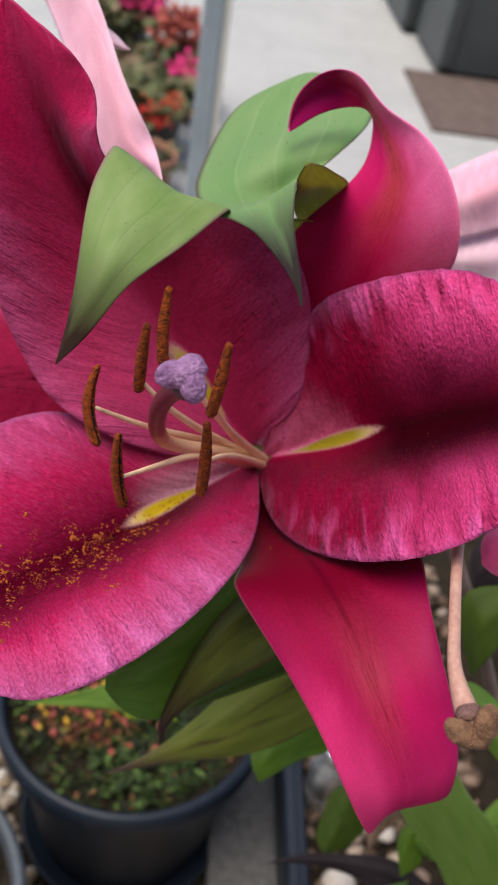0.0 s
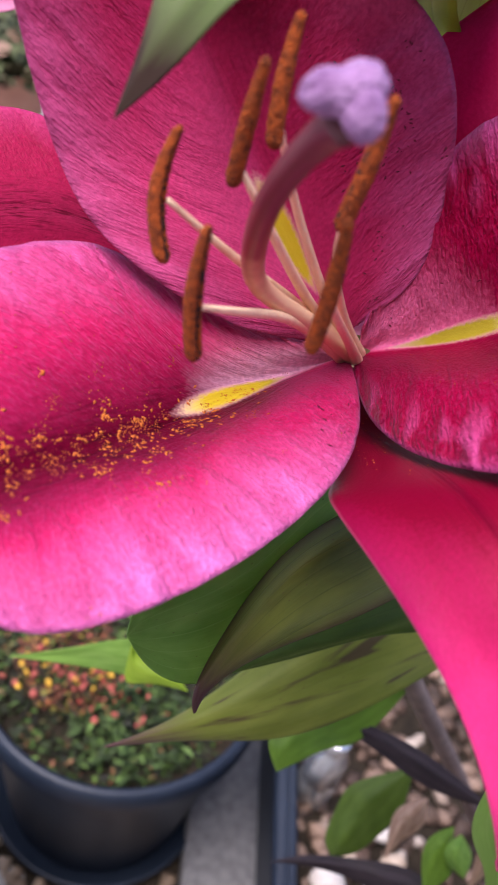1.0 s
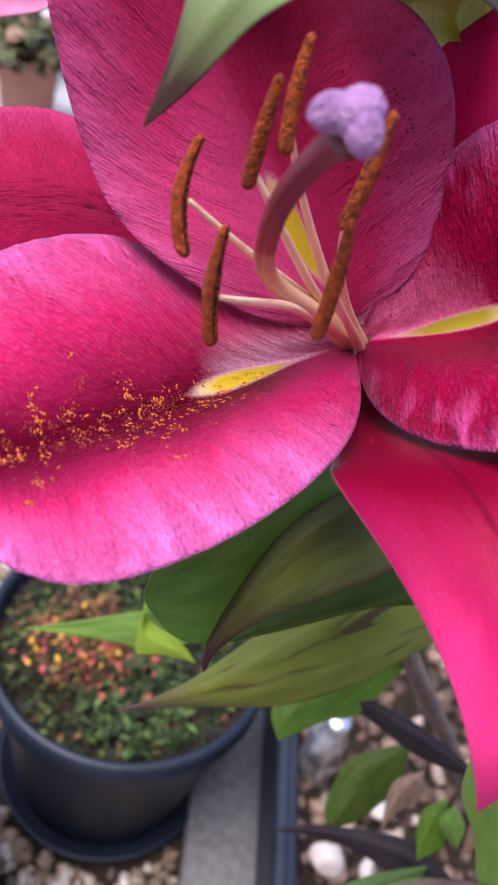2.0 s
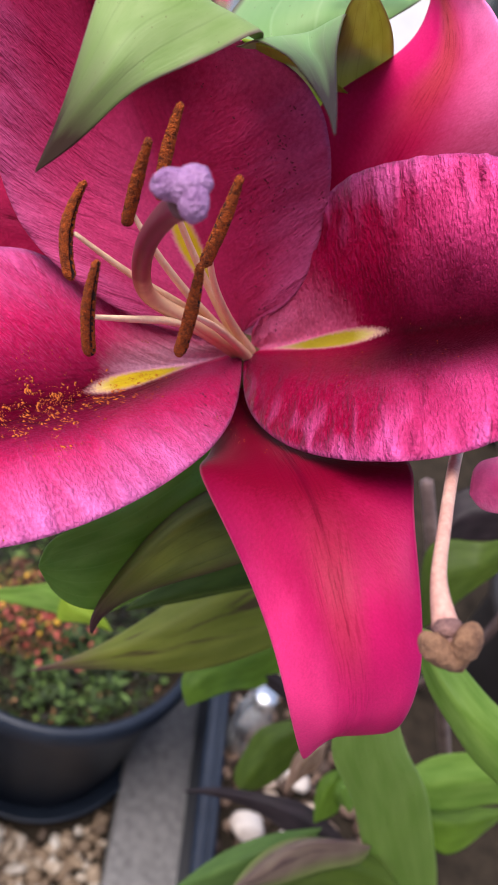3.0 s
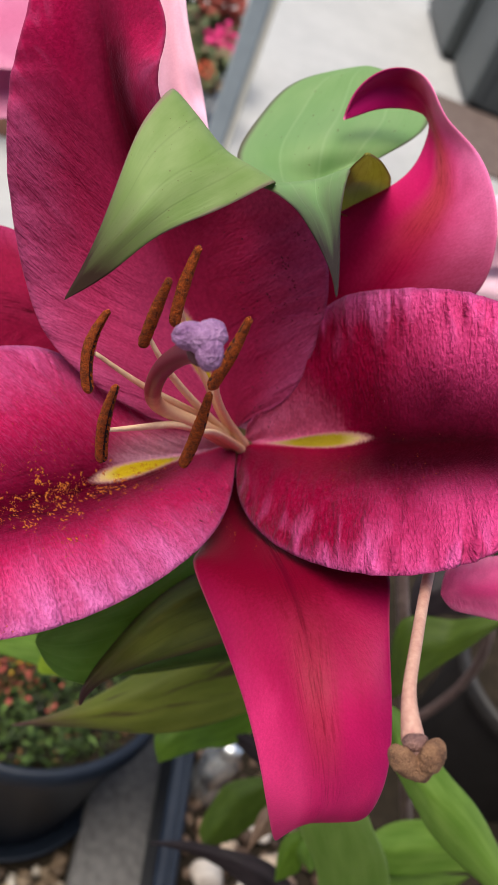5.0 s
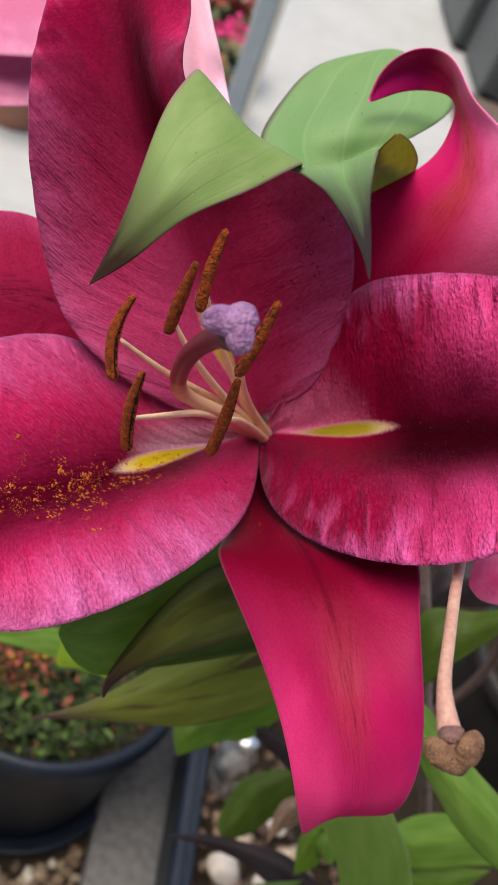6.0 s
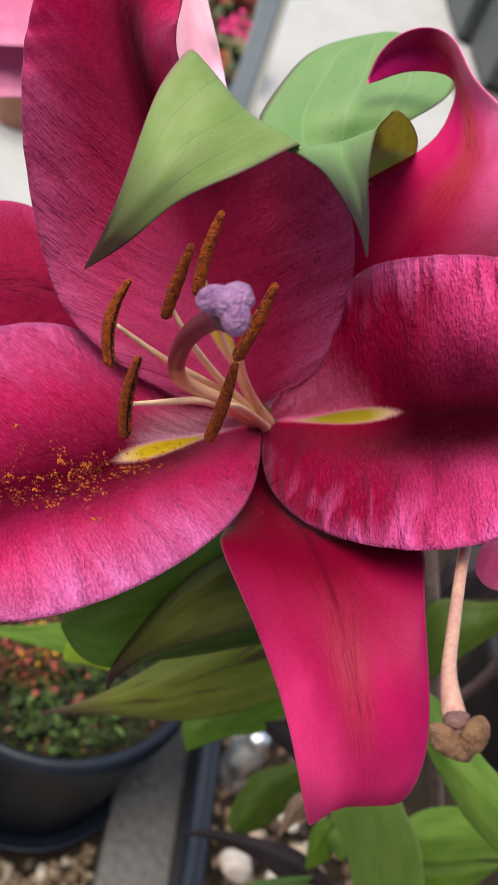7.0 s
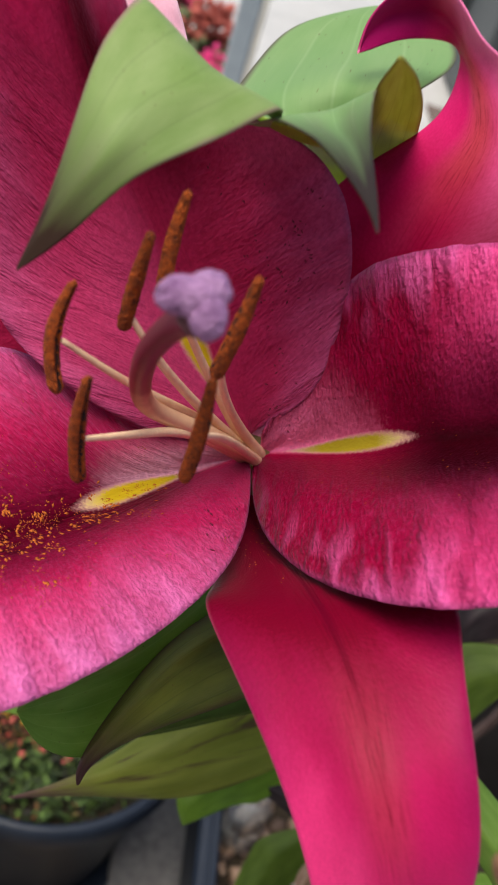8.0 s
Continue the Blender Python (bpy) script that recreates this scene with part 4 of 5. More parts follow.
for rows, mat, lab in (
    ([
    ((-43.8, -73.0, 15.0), (-43.8, -73.0, 15.0), (-43.8, -73.0, 15.0), 0, 0),
    ((-42.2, -66.1, 17.0), (-40.3, -66.2, 18.0), (-38.3, -66.9, 15.0), 1, 1),
    ((-33.2, -53.9, 14.0), (-29.4, -55.3, 21.0), (-25.8, -62.3, 11.0), 3, 3),
    ((-21.5, -42.8, 7.0), (-17.8, -47.3, 16.0), (-12.1, -60.1, 4.0), 3, 3),
    ((-7.3, -35.9, -1.0), (-4.1, -42.8, 7.0), (2.6, -57.2, -5.0), 3, 3),
    ((9.5, -32.2, -11.0), (11.0, -40.1, -7.0), (16.8, -53.8, -17.0), 0, 0),
], leaf_bud, "dark olive leaf with hooked brown tip"),
    ([
    ((-88.5, -110.3, -83.0), (-88.5, -110.3, -83.0), (-88.5, -110.3, -83.0), 0, 0),
    ((-62.5, -101.9, -81.0), (-59.8, -104.6, -78.0), (-58.5, -111.2, -83.0), 1, 1),
    ((-34.8, -87.4, -86.0), (-32.4, -98.2, -78.0), (-31.1, -114.8, -88.0), 3, 3),
    ((-6.3, -72.2, -89.0), (-4.1, -90.5, -83.0), (-1.9, -109.8, -93.0), 3, 3),
    ((23.1, -65.0, -98.0), (25.2, -87.0, -95.0), (28.1, -100.5, -103.0), 0, 0),
], leaf_streak, "olive leaf streaked with brown"),
    ([
    ((-54.2, -53.2, 25.0), (-54.2, -53.2, 25.0), (-54.2, -53.2, 25.0), 0, 0),
    ((-50.0, -46.2, 22.0), (-48.3, -53.3, 23.0), (-48.7, -63.0, 21.0), 0, 0),
    ((-38.1, -41.9, 12.0), (-36.2, -52.1, 15.0), (-37.0, -67.2, 9.0), 2, 2),
    ((-23.4, -33.9, 2.0), (-21.7, -46.5, 4.0), (-20.5, -59.3, -3.0), 2, 2),
    ((-5.8, -22.8, -11.0), (-5.8, -37.3, -11.0), (-4.1, -49.9, -15.0), 0, 0),
    ((12.2, -17.9, -28.0), (12.2, -32.4, -28.0), (10.7, -44.0, -33.0), 0, 0),
], leaf_bright, "dark green rounded leaf"),
    ([
    ((-43.0, -78.4, -35.0), (-43.0, -78.4, -35.0), (-43.0, -78.4, -35.0), 0, 0),
    ((-33.0, -72.0, -36.0), (-32.0, -75.5, -34.0), (-31.0, -77.6, -37.0), 0, 0),
    ((-19.0, -66.5, -37.0), (-18.0, -73.0, -34.0), (-16.0, -76.0, -40.0), 0, 0),
    ((-3.0, -62.0, -40.0), (-2.0, -71.0, -37.0), (0.0, -74.5, -44.0), 0, 0),
    ((14.0, -60.0, -46.0), (15.0, -68.0, -44.0), (16.0, -76.0, -50.0), 0, 0),
], leaf_deep, "deep green leaf tucked between the olive ones"),
    ([
    ((-36.3, -150.4, -153.0), (-36.3, -150.4, -153.0), (-36.3, -150.4, -153.0), 0, 0),
    ((-37.9, -136.9, -153.0), (-31.7, -140.2, -151.0), (-25.3, -146.7, -153.0), 0, 0),
    ((-28.5, -128.1, -163.0), (-18.8, -134.6, -158.0), (-11.7, -146.5, -163.0), 0, 0),
    ((-6.9, -121.5, -173.0), (-1.4, -132.4, -168.0), (4.1, -145.1, -173.0), 0, 0),
    ((41.1, -114.5, -183.0), (41.1, -114.5, -183.0), (41.1, -114.5, -183.0), 0, 0),
], leaf_green, "green pointed leaf"),
    ([
    ((-17.2, -231.9, -245.0), (-17.2, -231.9, -245.0), (-17.2, -231.9, -245.0), 0, 0),
    ((-19.9, -220.4, -245.0), (-10.2, -220.6, -240.0), (-2.2, -228.9, -245.0), 0, 0),
    ((-11.4, -204.4, -245.0), (-0.7, -208.7, -240.0), (9.7, -220.9, -245.0), 0, 0),
    ((-0.7, -194.4, -245.0), (9.5, -199.5, -240.0), (19.8, -212.2, -245.0), 0, 0),
    ((29.4, -189.8, -245.0), (29.4, -189.8, -245.0), (29.4, -189.8, -245.0), 0, 0),
], leaf_deep, "green leaf hanging low"),
    ([
    ((-11.9, -134.5, -173.0), (-11.9, -134.5, -173.0), (-11.9, -134.5, -173.0), 0, 0),
    ((-2.8, -138.4, -173.0), (-2.8, -140.8, -171.0), (-4.2, -143.9, -173.0), 0, 0),
    ((13.8, -147.3, -173.0), (12.3, -151.3, -171.0), (9.7, -156.7, -173.0), 0, 0),
    ((31.8, -161.1, -173.0), (29.4, -165.3, -171.0), (26.3, -171.1, -173.0), 0, 0),
    ((53.9, -183.8, -173.0), (53.9, -183.8, -173.0), (53.9, -183.8, -173.0), 0, 0),
], leaf_purple, "dark purple narrow leaf"),
):
    blade("leaf", rows, mat, lily, lab, 60, 31)

for k, (an, fi) in enumerate((([(-9.2, 40.4, 78.4), (-15.2, 25.2, 69.0)], [(-13.7, 29.3, 70.5), (-11.7, 22.0, 47.0), (-5.6, 8.3, 15.0), (-0.5, 0.3, -2.0)]), ([(-14.9, 32.7, 82.9), (-21.9, 20.7, 68.6)], [(-20.5, 23.1, 71.5), (-16.5, 15.7, 57.0), (-9.9, 8.3, 25.0), (-1.4, 0.3, -2.0)]), ([(-27.7, 27.0, 78.1), (-33.4, 10.5, 68.5)], [(-31.2, 18.6, 72.4), (-22.0, 12.6, 52.0), (-11.4, 7.4, 25.0), (-2.4, 0.0, -2.0)]), ([(-25.1, 11.2, 84.0), (-30.6, -4.3, 67.0)], [(-28.3, 2.4, 74.0), (-21.8, 3.7, 55.0), (-13.3, 4.2, 32.0), (-2.4, -1.0, -2.0)]), ([(1.2, 24.9, 84.2), (-7.0, 11.6, 70.5)], [(-5.4, 14.7, 73.0), (-6.0, 11.4, 47.0), (-3.3, 5.8, 19.0), (1.2, 0.0, -2.0)]), ([(-6.6, 9.9, 83.7), (-12.9, -5.1, 66.5)], [(-9.7, 1.9, 74.0), (-6.7, 2.7, 44.0), (-2.5, 0.6, 17.0), (0.5, -2.0, -2.0)]))):
    f = part("filament", tube(world_path(fi), [0.00045, 0.0008, 0.0011, 0.0016], 14, 40), cream, lily, "cream coloured filament")
    part("anther", anther_mesh(an[0], an[1], (0.6, 0.2, 2.1, 1.0, -0.3, -0.4)[k], k, (0.15, 0.3, 2.75, 2.6, 0.5, 2.9)[k]), pollen, f, "rust brown anther covered in pollen").data.materials.append(anther_dark)
style = part("style", tube(world_path([(-7.6, 15.9, 102.0), (-10.9, 16.6, 94.0), (-16.6, 14.6, 80.0), (-20.0, 10.8, 63.0), (-18.5, 8.0, 47.0), (-9.9, 4.4, 25.0), (-0.5, -0.8, -0.0)]), [0.0027, 0.0022, 0.0020, 0.0019, 0.0018, 0.0018, 0.0018], 20, 60), style_red, lily, "reddish curved style")
part("stigma", lobes_mesh((-7.6, 17.4, 104.2), [(-1.8, 1.0, 0, 3.4, 2.6, 2.4), (1.7, 1.3, -0.3, 3.0, 2.8, 2.4), (1.5, -1.9, 0.3, 2.5, 3.3, 2.4), (0.3, 0.4, 0.3, 3.0, 2.7, 2.4)], 0.08, 2.0), stigma_violet, style, "lilac three-lobed stigma")
old = part("old_style", tube(world_path([(45.6, -24.9, 52.0), (39.1, -33.1, 71.0), (33.9, -40.9, 87.0), (31.1, -46.6, 96.0), (30.9, -52.7, 101.0)]), [0.0014, 0.00125, 0.00125, 0.0014, 0.0022], 18, 50), old_pink, lily, "faded pink style of a spent flower")
part("collar", lobes_mesh((31.0, -52.7, 102.5), [(0, 0, -0.4, 2.3, 1.7, 1.8), (0.6, -2.4, -1.0, 2.2, 2.2, 1.8)], 0.08, 5.0), old_purple, old, "shrivelled purple collar")
for chain in (((27.6, -54.6, 102.5), (28.5, -55.6, 103.0), (30.3, -57.0, 102.5), (32.4, -58.3, 101.0)), ((34.5, -53.1, 103.5), (33.9, -54.1, 104.0), (33.2, -55.9, 103.0), (32.2, -58.0, 101.0))):
    c = np.array(chain[1])
    run = spline(np.array(chain), np.linspace(0, 3, 9))
    part("stigma_lobe", lobes_mesh(c, [(*(q - c), r, r, r) for q, r in zip(run, (1.5, 1.85, 2.1, 2.25, 2.3, 2.3, 2.2, 2.1, 2.0))], 0.08, c[0]), old_brown, old, "dry brown pitted stigma lobe")

# ---------------- neighbouring lilies ----------------
BASE2 = (0.36, 0.50, 0.185)
lily2 = thing("lily_plant", BASE2, "pale pink lily with broad green leaves in the dark planter", "flower")
p2 = world_path([(106.0, 85.9, -71.5), (101.7, 59.1, -77.0)])
part("stem", tube(np.array([p2[0] + (0.02, 0.02, -0.02), p2[0] + (0.04, 0.05, -0.12), (0.33, 0.44, 0.45), BASE2]), [0.003, 0.0035, 0.004, 0.005], 16, 60), stem_brown, lily2, "greyish stem")
part("stem", tube(world_path([(69.9, -47.6, -113.0), (74.2, -77.9, -128.0), (84.4, -131.2, -173.0), (101.8, -218.4, -253.0), (166.9, -411.3, -553.0)]), [0.0028, 0.003, 0.0032, 0.0034, 0.0036], 16, 60), stem_brown, lily2, "greyish upright stem")
for name, rows, mat, lab in (
    ("tepal", [
    ((90.0, 94.7, -70.6), (87.5, 81.5, -65.8), (84.8, 69.2, -71.1), 0, 0),
    ((99.4, 97.0, -70.9), (96.1, 81.0, -63.2), (94.7, 68.7, -71.5), 0, 0),
    ((112.1, 99.3, -71.3), (107.8, 82.9, -63.6), (105.9, 69.3, -71.9), 0, 0),
    ((129.1, 101.1, -72.0), (124.2, 84.9, -67.2), (122.7, 70.2, -72.6), 0, 0),
], petal_pale, "pale pink rolled tepal"),
    ("tepal", [
    ((85.9, 70.2, -76.1), (85.5, 62.4, -76.3), (83.9, 55.9, -81.4), 0, 0),
    ((99.5, 70.4, -76.6), (97.9, 59.4, -74.9), (97.7, 50.8, -82.1), 0, 0),
    ((124.4, 71.3, -77.6), (120.9, 56.9, -75.9), (120.3, 43.9, -83.2), 0, 0),
], petal_white, "whitish pink tepal"),
    ("tepal", [
    ((53.9, -39.7, 25.0), (53.9, -39.7, 25.0), (53.9, -39.7, 25.0), 0, 0),
    ((55.9, -32.4, 25.0), (56.8, -37.9, 27.0), (57.4, -43.7, 24.0), 0, 0),
    ((63.2, -30.2, 25.0), (63.8, -37.8, 28.0), (64.6, -45.7, 23.0), 0, 0),
    ((76.0, -29.8, 22.0), (76.4, -38.3, 25.0), (77.8, -47.5, 19.0), 0, 0),
    ((89.9, -39.6, 17.0), (89.9, -39.6, 17.0), (89.9, -39.6, 17.0), 0, 0),
], petal_pink, "bright pink rounded tepal"),
    ("leaf", [
    ((24.4, -108.3, -23.0), (32.6, -102.8, -18.0), (40.4, -108.3, -23.0), 0, 0),
    ((22.6, -134.9, -53.0), (35.5, -130.8, -46.0), (49.0, -136.2, -56.0), 1, 1),
    ((31.7, -167.1, -93.0), (44.1, -163.7, -86.0), (60.5, -164.7, -88.0), 1, 1),
    ((41.2, -214.7, -153.0), (54.9, -211.9, -143.0), (71.9, -209.2, -138.0), 1, 1),
    ((57.7, -285.9, -223.0), (70.8, -282.9, -218.0), (87.1, -285.9, -223.0), 0, 0),
    ((86.3, -370.4, -303.0), (86.3, -370.4, -303.0), (86.3, -370.4, -303.0), 0, 0),
], leaf_fresh, "fresh green ribbed leaf arching down"),
    ("leaf", [
    ((54.2, -92.4, -53.0), (54.2, -92.4, -53.0), (54.2, -92.4, -53.0), 0, 0),
    ((53.2, -106.6, -43.0), (55.6, -100.4, -39.0), (61.0, -96.7, -48.0), 0, 0),
    ((61.6, -123.6, -38.0), (64.8, -115.5, -32.0), (72.9, -111.9, -38.0), 1, 1),
    ((74.2, -141.0, -43.0), (79.2, -132.5, -37.0), (86.7, -129.5, -43.0), 1, 1),
    ((106.6, -171.5, -53.0), (106.6, -171.5, -53.0), (106.6, -171.5, -53.0), 0, 0),
], leaf_bright, "fresh green narrow leaf"),
    ("leaf", [
    ((62.2, -197.6, -173.0), (62.2, -197.6, -173.0), (62.2, -197.6, -173.0), 0, 0),
    ((78.8, -186.6, -173.0), (77.8, -198.0, -168.0), (78.8, -212.8, -173.0), 0, 0),
    ((98.5, -181.1, -163.0), (99.9, -192.0, -158.0), (101.2, -206.5, -163.0), 0, 0),
    ((117.0, -183.1, -153.0), (120.7, -191.2, -148.0), (125.0, -202.8, -153.0), 0, 0),
    ((143.4, -204.1, -153.0), (143.4, -204.1, -153.0), (143.4, -204.1, -153.0), 0, 0),
], leaf_bright, "fresh green leaf with long ribs"),
    ("leaf", [
    ((68.3, -218.5, -193.0), (68.3, -218.5, -193.0), (68.3, -218.5, -193.0), 0, 0),
    ((82.8, -218.5, -193.0), (85.1, -228.6, -190.0), (85.7, -244.6, -193.0), 0, 0),
    ((106.0, -221.4, -193.0), (106.6, -227.1, -190.0), (106.0, -235.9, -193.0), 0, 0),
    ((123.3, -222.9, -193.0), (123.3, -222.9, -193.0), (123.3, -222.9, -193.0), 0, 0),
], leaf_green, "green leaf low in the planter"),
    ("leaf", [
    ((67.8, -111.0, -123.0), (67.8, -111.0, -123.0), (67.8, -111.0, -123.0), 0, 0),
    ((69.4, -75.3, -113.0), (73.9, -88.4, -110.0), (74.1, -103.3, -113.0), 0, 0),
    ((88.4, -73.2, -113.0), (87.6, -83.7, -110.0), (84.8, -95.0, -113.0), 0, 0),
    ((101.1, -71.5, -108.0), (97.9, -77.9, -105.0), (96.4, -85.5, -108.0), 0, 0),
    ((115.8, -69.4, -103.0), (115.8, -69.4, -103.0), (115.8, -69.4, -103.0), 0, 0),
], leaf_deep, "dark green broad leaf"),
    ("leaf", [
    ((-21.2, -239.5, -156.0), (-21.2, -239.5, -156.0), (-21.2, -239.5, -156.0), 0, 0),
    ((-11.4, -227.0, -156.0), (-3.0, -226.8, -151.0), (5.3, -236.8, -156.0), 0, 0),
    ((2.2, -217.4, -156.0), (12.5, -217.3, -151.0), (23.2, -231.5, -156.0), 0, 0),
    ((20.7, -214.9, -156.0), (30.8, -214.9, -151.0), (39.1, -228.9, -156.0), 0, 0),
    ((46.3, -220.6, -156.0), (46.3, -220.6, -156.0), (46.3, -220.6, -156.0), 0, 0),
], leaf_wine, "dull purple leaf with a green rim"),
    ("leaf", [
    ((-53.3, -257.5, -190.0), (-53.3, -257.5, -190.0), (-53.3, -257.5, -190.0), 0, 0),
    ((-30.2, -240.9, -190.0), (-25.0, -244.8, -185.0), (-17.7, -256.5, -190.0), 0, 0),
    ((-3.9, -230.3, -190.0), (1.0, -234.3, -185.0), (6.7, -250.5, -190.0), 0, 0),
    ((25.4, -227.4, -190.0), (25.4, -227.4, -190.0), (25.4, -227.4, -190.0), 0, 0),
], leaf_dark, "broad green leaf low in the planter"),
    ("leaf", [
    ((22.1, -232.2, -205.0), (22.1, -232.2, -205.0), (22.1, -232.2, -205.0), 0, 0),
    ((24.0, -214.8, -205.0), (29.0, -214.3, -200.0), (34.2, -227.2, -205.0), 0, 0),
    ((30.3, -206.1, -205.0), (34.5, -207.1, -200.0), (37.5, -218.4, -205.0), 0, 0),
    ((39.9, -203.5, -205.0), (39.9, -203.5, -205.0), (39.9, -203.5, -205.0), 0, 0),
], leaf_green, "small rounded green leaf"),
    ("leaf", [
    ((40.8, -225.1, -200.0), (40.8, -225.1, -200.0), (40.8, -225.1, -200.0), 0, 0),
    ((33.6, -216.0, -200.0), (37.3, -213.3, -195.0), (44.5, -219.3, -200.0), 0, 0),
    ((35.0, -208.9, -200.0), (39.3, -207.5, -195.0), (45.4, -212.9, -200.0), 0, 0),
    ((42.2, -205.0, -200.0), (42.2, -205.0, -200.0), (42.2, -205.0, -200.0), 0, 0),
], leaf_bright, "small pale green leaf"),
    ("leaf", [
    ((-26.6, -252.9, -175.0), (-26.6, -252.9, -175.0), (-26.6, -252.9, -175.0), 0, 0),
    ((-0.7, -232.5, -176.0), (4.4, -239.2, -170.8), (6.6, -254.4, -175.4), 0, 0),
    ((21.2, -222.4, -166.6), (24.4, -232.0, -161.3), (25.4, -249.6, -165.8), 0, 0),
    ((45.3, -227.5, -166.7), (44.2, -236.9, -161.4), (44.2, -253.1, -165.9), 0, 0),
    ((60.6, -247.1, -166.3), (60.6, -247.1, -166.3), (60.6, -247.1, -166.3), 0, 0),
], leaf_deep, "purple-veined green leaf low down"),
    ("leaf", [
    ((7.6, -224.0, -223.0), (7.6, -224.0, -223.0), (7.6, -224.0, -223.0), 0, 0),
    ((13.1, -205.4, -223.0), (16.6, -206.9, -218.0), (19.3, -214.7, -223.0), 0, 0),
    ((20.6, -198.6, -223.0), (23.9, -199.9, -216.0), (27.4, -210.0, -223.0), 0, 0),
    ((31.7, -196.7, -223.0), (31.7, -196.7, -223.0), (31.7, -196.7, -223.0), 0, 0),
], dry_tan, "dry tan fallen leaf"),
    ("leaf", [
    ((44.3, -237.4, -213.0), (44.3, -237.4, -213.0), (44.3, -237.4, -213.0), 0, 0),
    ((50.9, -219.3, -213.0), (53.9, -220.5, -208.0), (58.2, -227.7, -213.0), 0, 0),
    ((59.4, -207.7, -213.0), (62.6, -209.4, -206.0), (67.3, -219.3, -213.0), 0, 0),
    ((72.2, -202.6, -213.0), (72.2, -202.6, -213.0), (72.2, -202.6, -213.0), 0, 0),
], dry_tan, "dry tan curled leaf"),
    ("leaf", [
    ((82.3, -81.6, -153.0), (82.3, -81.6, -153.0), (82.3, -81.6, -153.0), 0, 0),
    ((84.1, -64.5, -153.0), (86.9, -71.5, -148.0), (90.7, -80.3, -153.0), 0, 0),
    ((94.6, -55.2, -153.0), (97.3, -66.3, -148.0), (101.2, -79.0, -153.0), 0, 0),
    ((111.8, -55.2, -153.0), (111.6, -66.3, -148.0), (114.4, -77.6, -153.0), 0, 0),
    ((132.9, -64.5, -153.0), (132.9, -64.5, -153.0), (132.9, -64.5, -153.0), 0, 0),
], leaf_purple, "withered brown leaf"),
    ("leaf", [
    ((-49.1, -224.9, -233.0), (-49.1, -224.9, -233.0), (-49.1, -224.9, -233.0), 0, 0),
    ((-26.4, -223.6, -233.0), (-24.7, -226.5, -231.0), (-23.2, -231.2, -233.0), 0, 0),
    ((2.1, -229.3, -233.0), (0.5, -235.3, -231.0), (-1.1, -242.9, -233.0), 0, 0),
    ((25.2, -234.8, -223.0), (21.1, -242.1, -221.0), (15.9, -251.2, -223.0), 0, 0),
    ((50.3, -261.7, -213.0), (50.3, -261.7, -213.0), (50.3, -261.7, -213.0), 0, 0),
], leaf_purple, "blackish purple strap leaf"),
    ("leaf", [
    ((-148.1, -96.6, -173.0), (-148.1, -96.6, -173.0), (-148.1, -96.6, -173.0), 0, 0),
    ((-117.6, -93.6, -163.0), (-114.9, -97.1, -163.0), (-114.9, -101.7, -163.0), 0, 0),
    ((-97.7, -90.3, -153.0), (-94.6, -96.9, -151.0), (-95.1, -104.5, -153.0), 0, 0),
    ((-78.7, -88.6, -143.0), (-73.5, -96.3, -143.0), (-73.5, -104.0, -143.0), 0, 0),
    ((-37.3, -84.3, -113.0), (-37.3, -84.3, -113.0), (-37.3, -84.3, -113.0), 0, 0),
], leaf_bright, "lime green small leaf"),
    ("leaf", [
    ((-66.3, -110.3, -138.0), (-66.3, -110.3, -138.0), (-66.3, -110.3, -138.0), 0, 0),
    ((-74.5, -99.7, -141.0), (-77.2, -102.7, -138.0), (-83.4, -106.1, -141.0), 0, 0),
    ((-85.9, -89.1, -143.0), (-87.0, -95.1, -140.0), (-91.5, -102.0, -143.0), 0, 0),
    ((-76.8, -71.4, -133.0), (-76.8, -71.4, -133.0), (-76.8, -71.4, -133.0), 0, 0),
], leaf_lime, "lime green small leaf"),
):
    blade(name, rows, mat, lily2, lab, 50, 25)
BASE3 = (0.17, 0.62, 0.185)
lily3 = thing("lily_plant", BASE3, "pale pink lily flower behind the magenta one", "flower")
p3 = world_path([(-27.4, 149.1, -9.3), (-20.9, 141.6, -6.7), (-17.4, 137.1, -5.0), (-14.4, 135.1, -5.2)])
for rows, lab in (([
    ((-118.7, 159.0, -43.0), (-116.7, 139.3, -38.0), (-116.7, 126.1, -38.0), 0, 0),
    ((-95.8, 162.8, -43.0), (-89.9, 140.2, -36.0), (-87.1, 124.8, -33.0), 0, 0),
    ((-73.8, 166.6, -43.0), (-71.7, 143.0, -38.0), (-71.4, 124.8, -33.0), 0, 0),
    ((-56.7, 133.7, -38.0), (-56.7, 133.7, -38.0), (-56.7, 133.7, -38.0), 0, 0),
], "pale pink broad tepal"), ([
    ((-120.7, 133.6, -48.0), (-118.7, 120.8, -43.0), (-118.7, 110.3, -43.0), 0, 0),
    ((-93.5, 133.6, -48.0), (-92.0, 120.8, -43.0), (-90.1, 111.8, -43.0), 0, 0),
    ((-76.0, 132.6, -48.0), (-76.2, 123.5, -45.0), (-76.7, 113.1, -43.0), 0, 0),
    ((-59.5, 122.7, -43.0), (-59.5, 122.7, -43.0), (-59.5, 122.7, -43.0), 0, 0),
], "dusky pink tepal")):
    blade("tepal", rows, petal_rose, lily3, lab, 40, 25)
part("tepal", tube(p3, [0.006, 0.0045, 0.0028, 0.0003], 20, 40, 0.45), petal_white, lily3, "whitish pointed tepal tip")
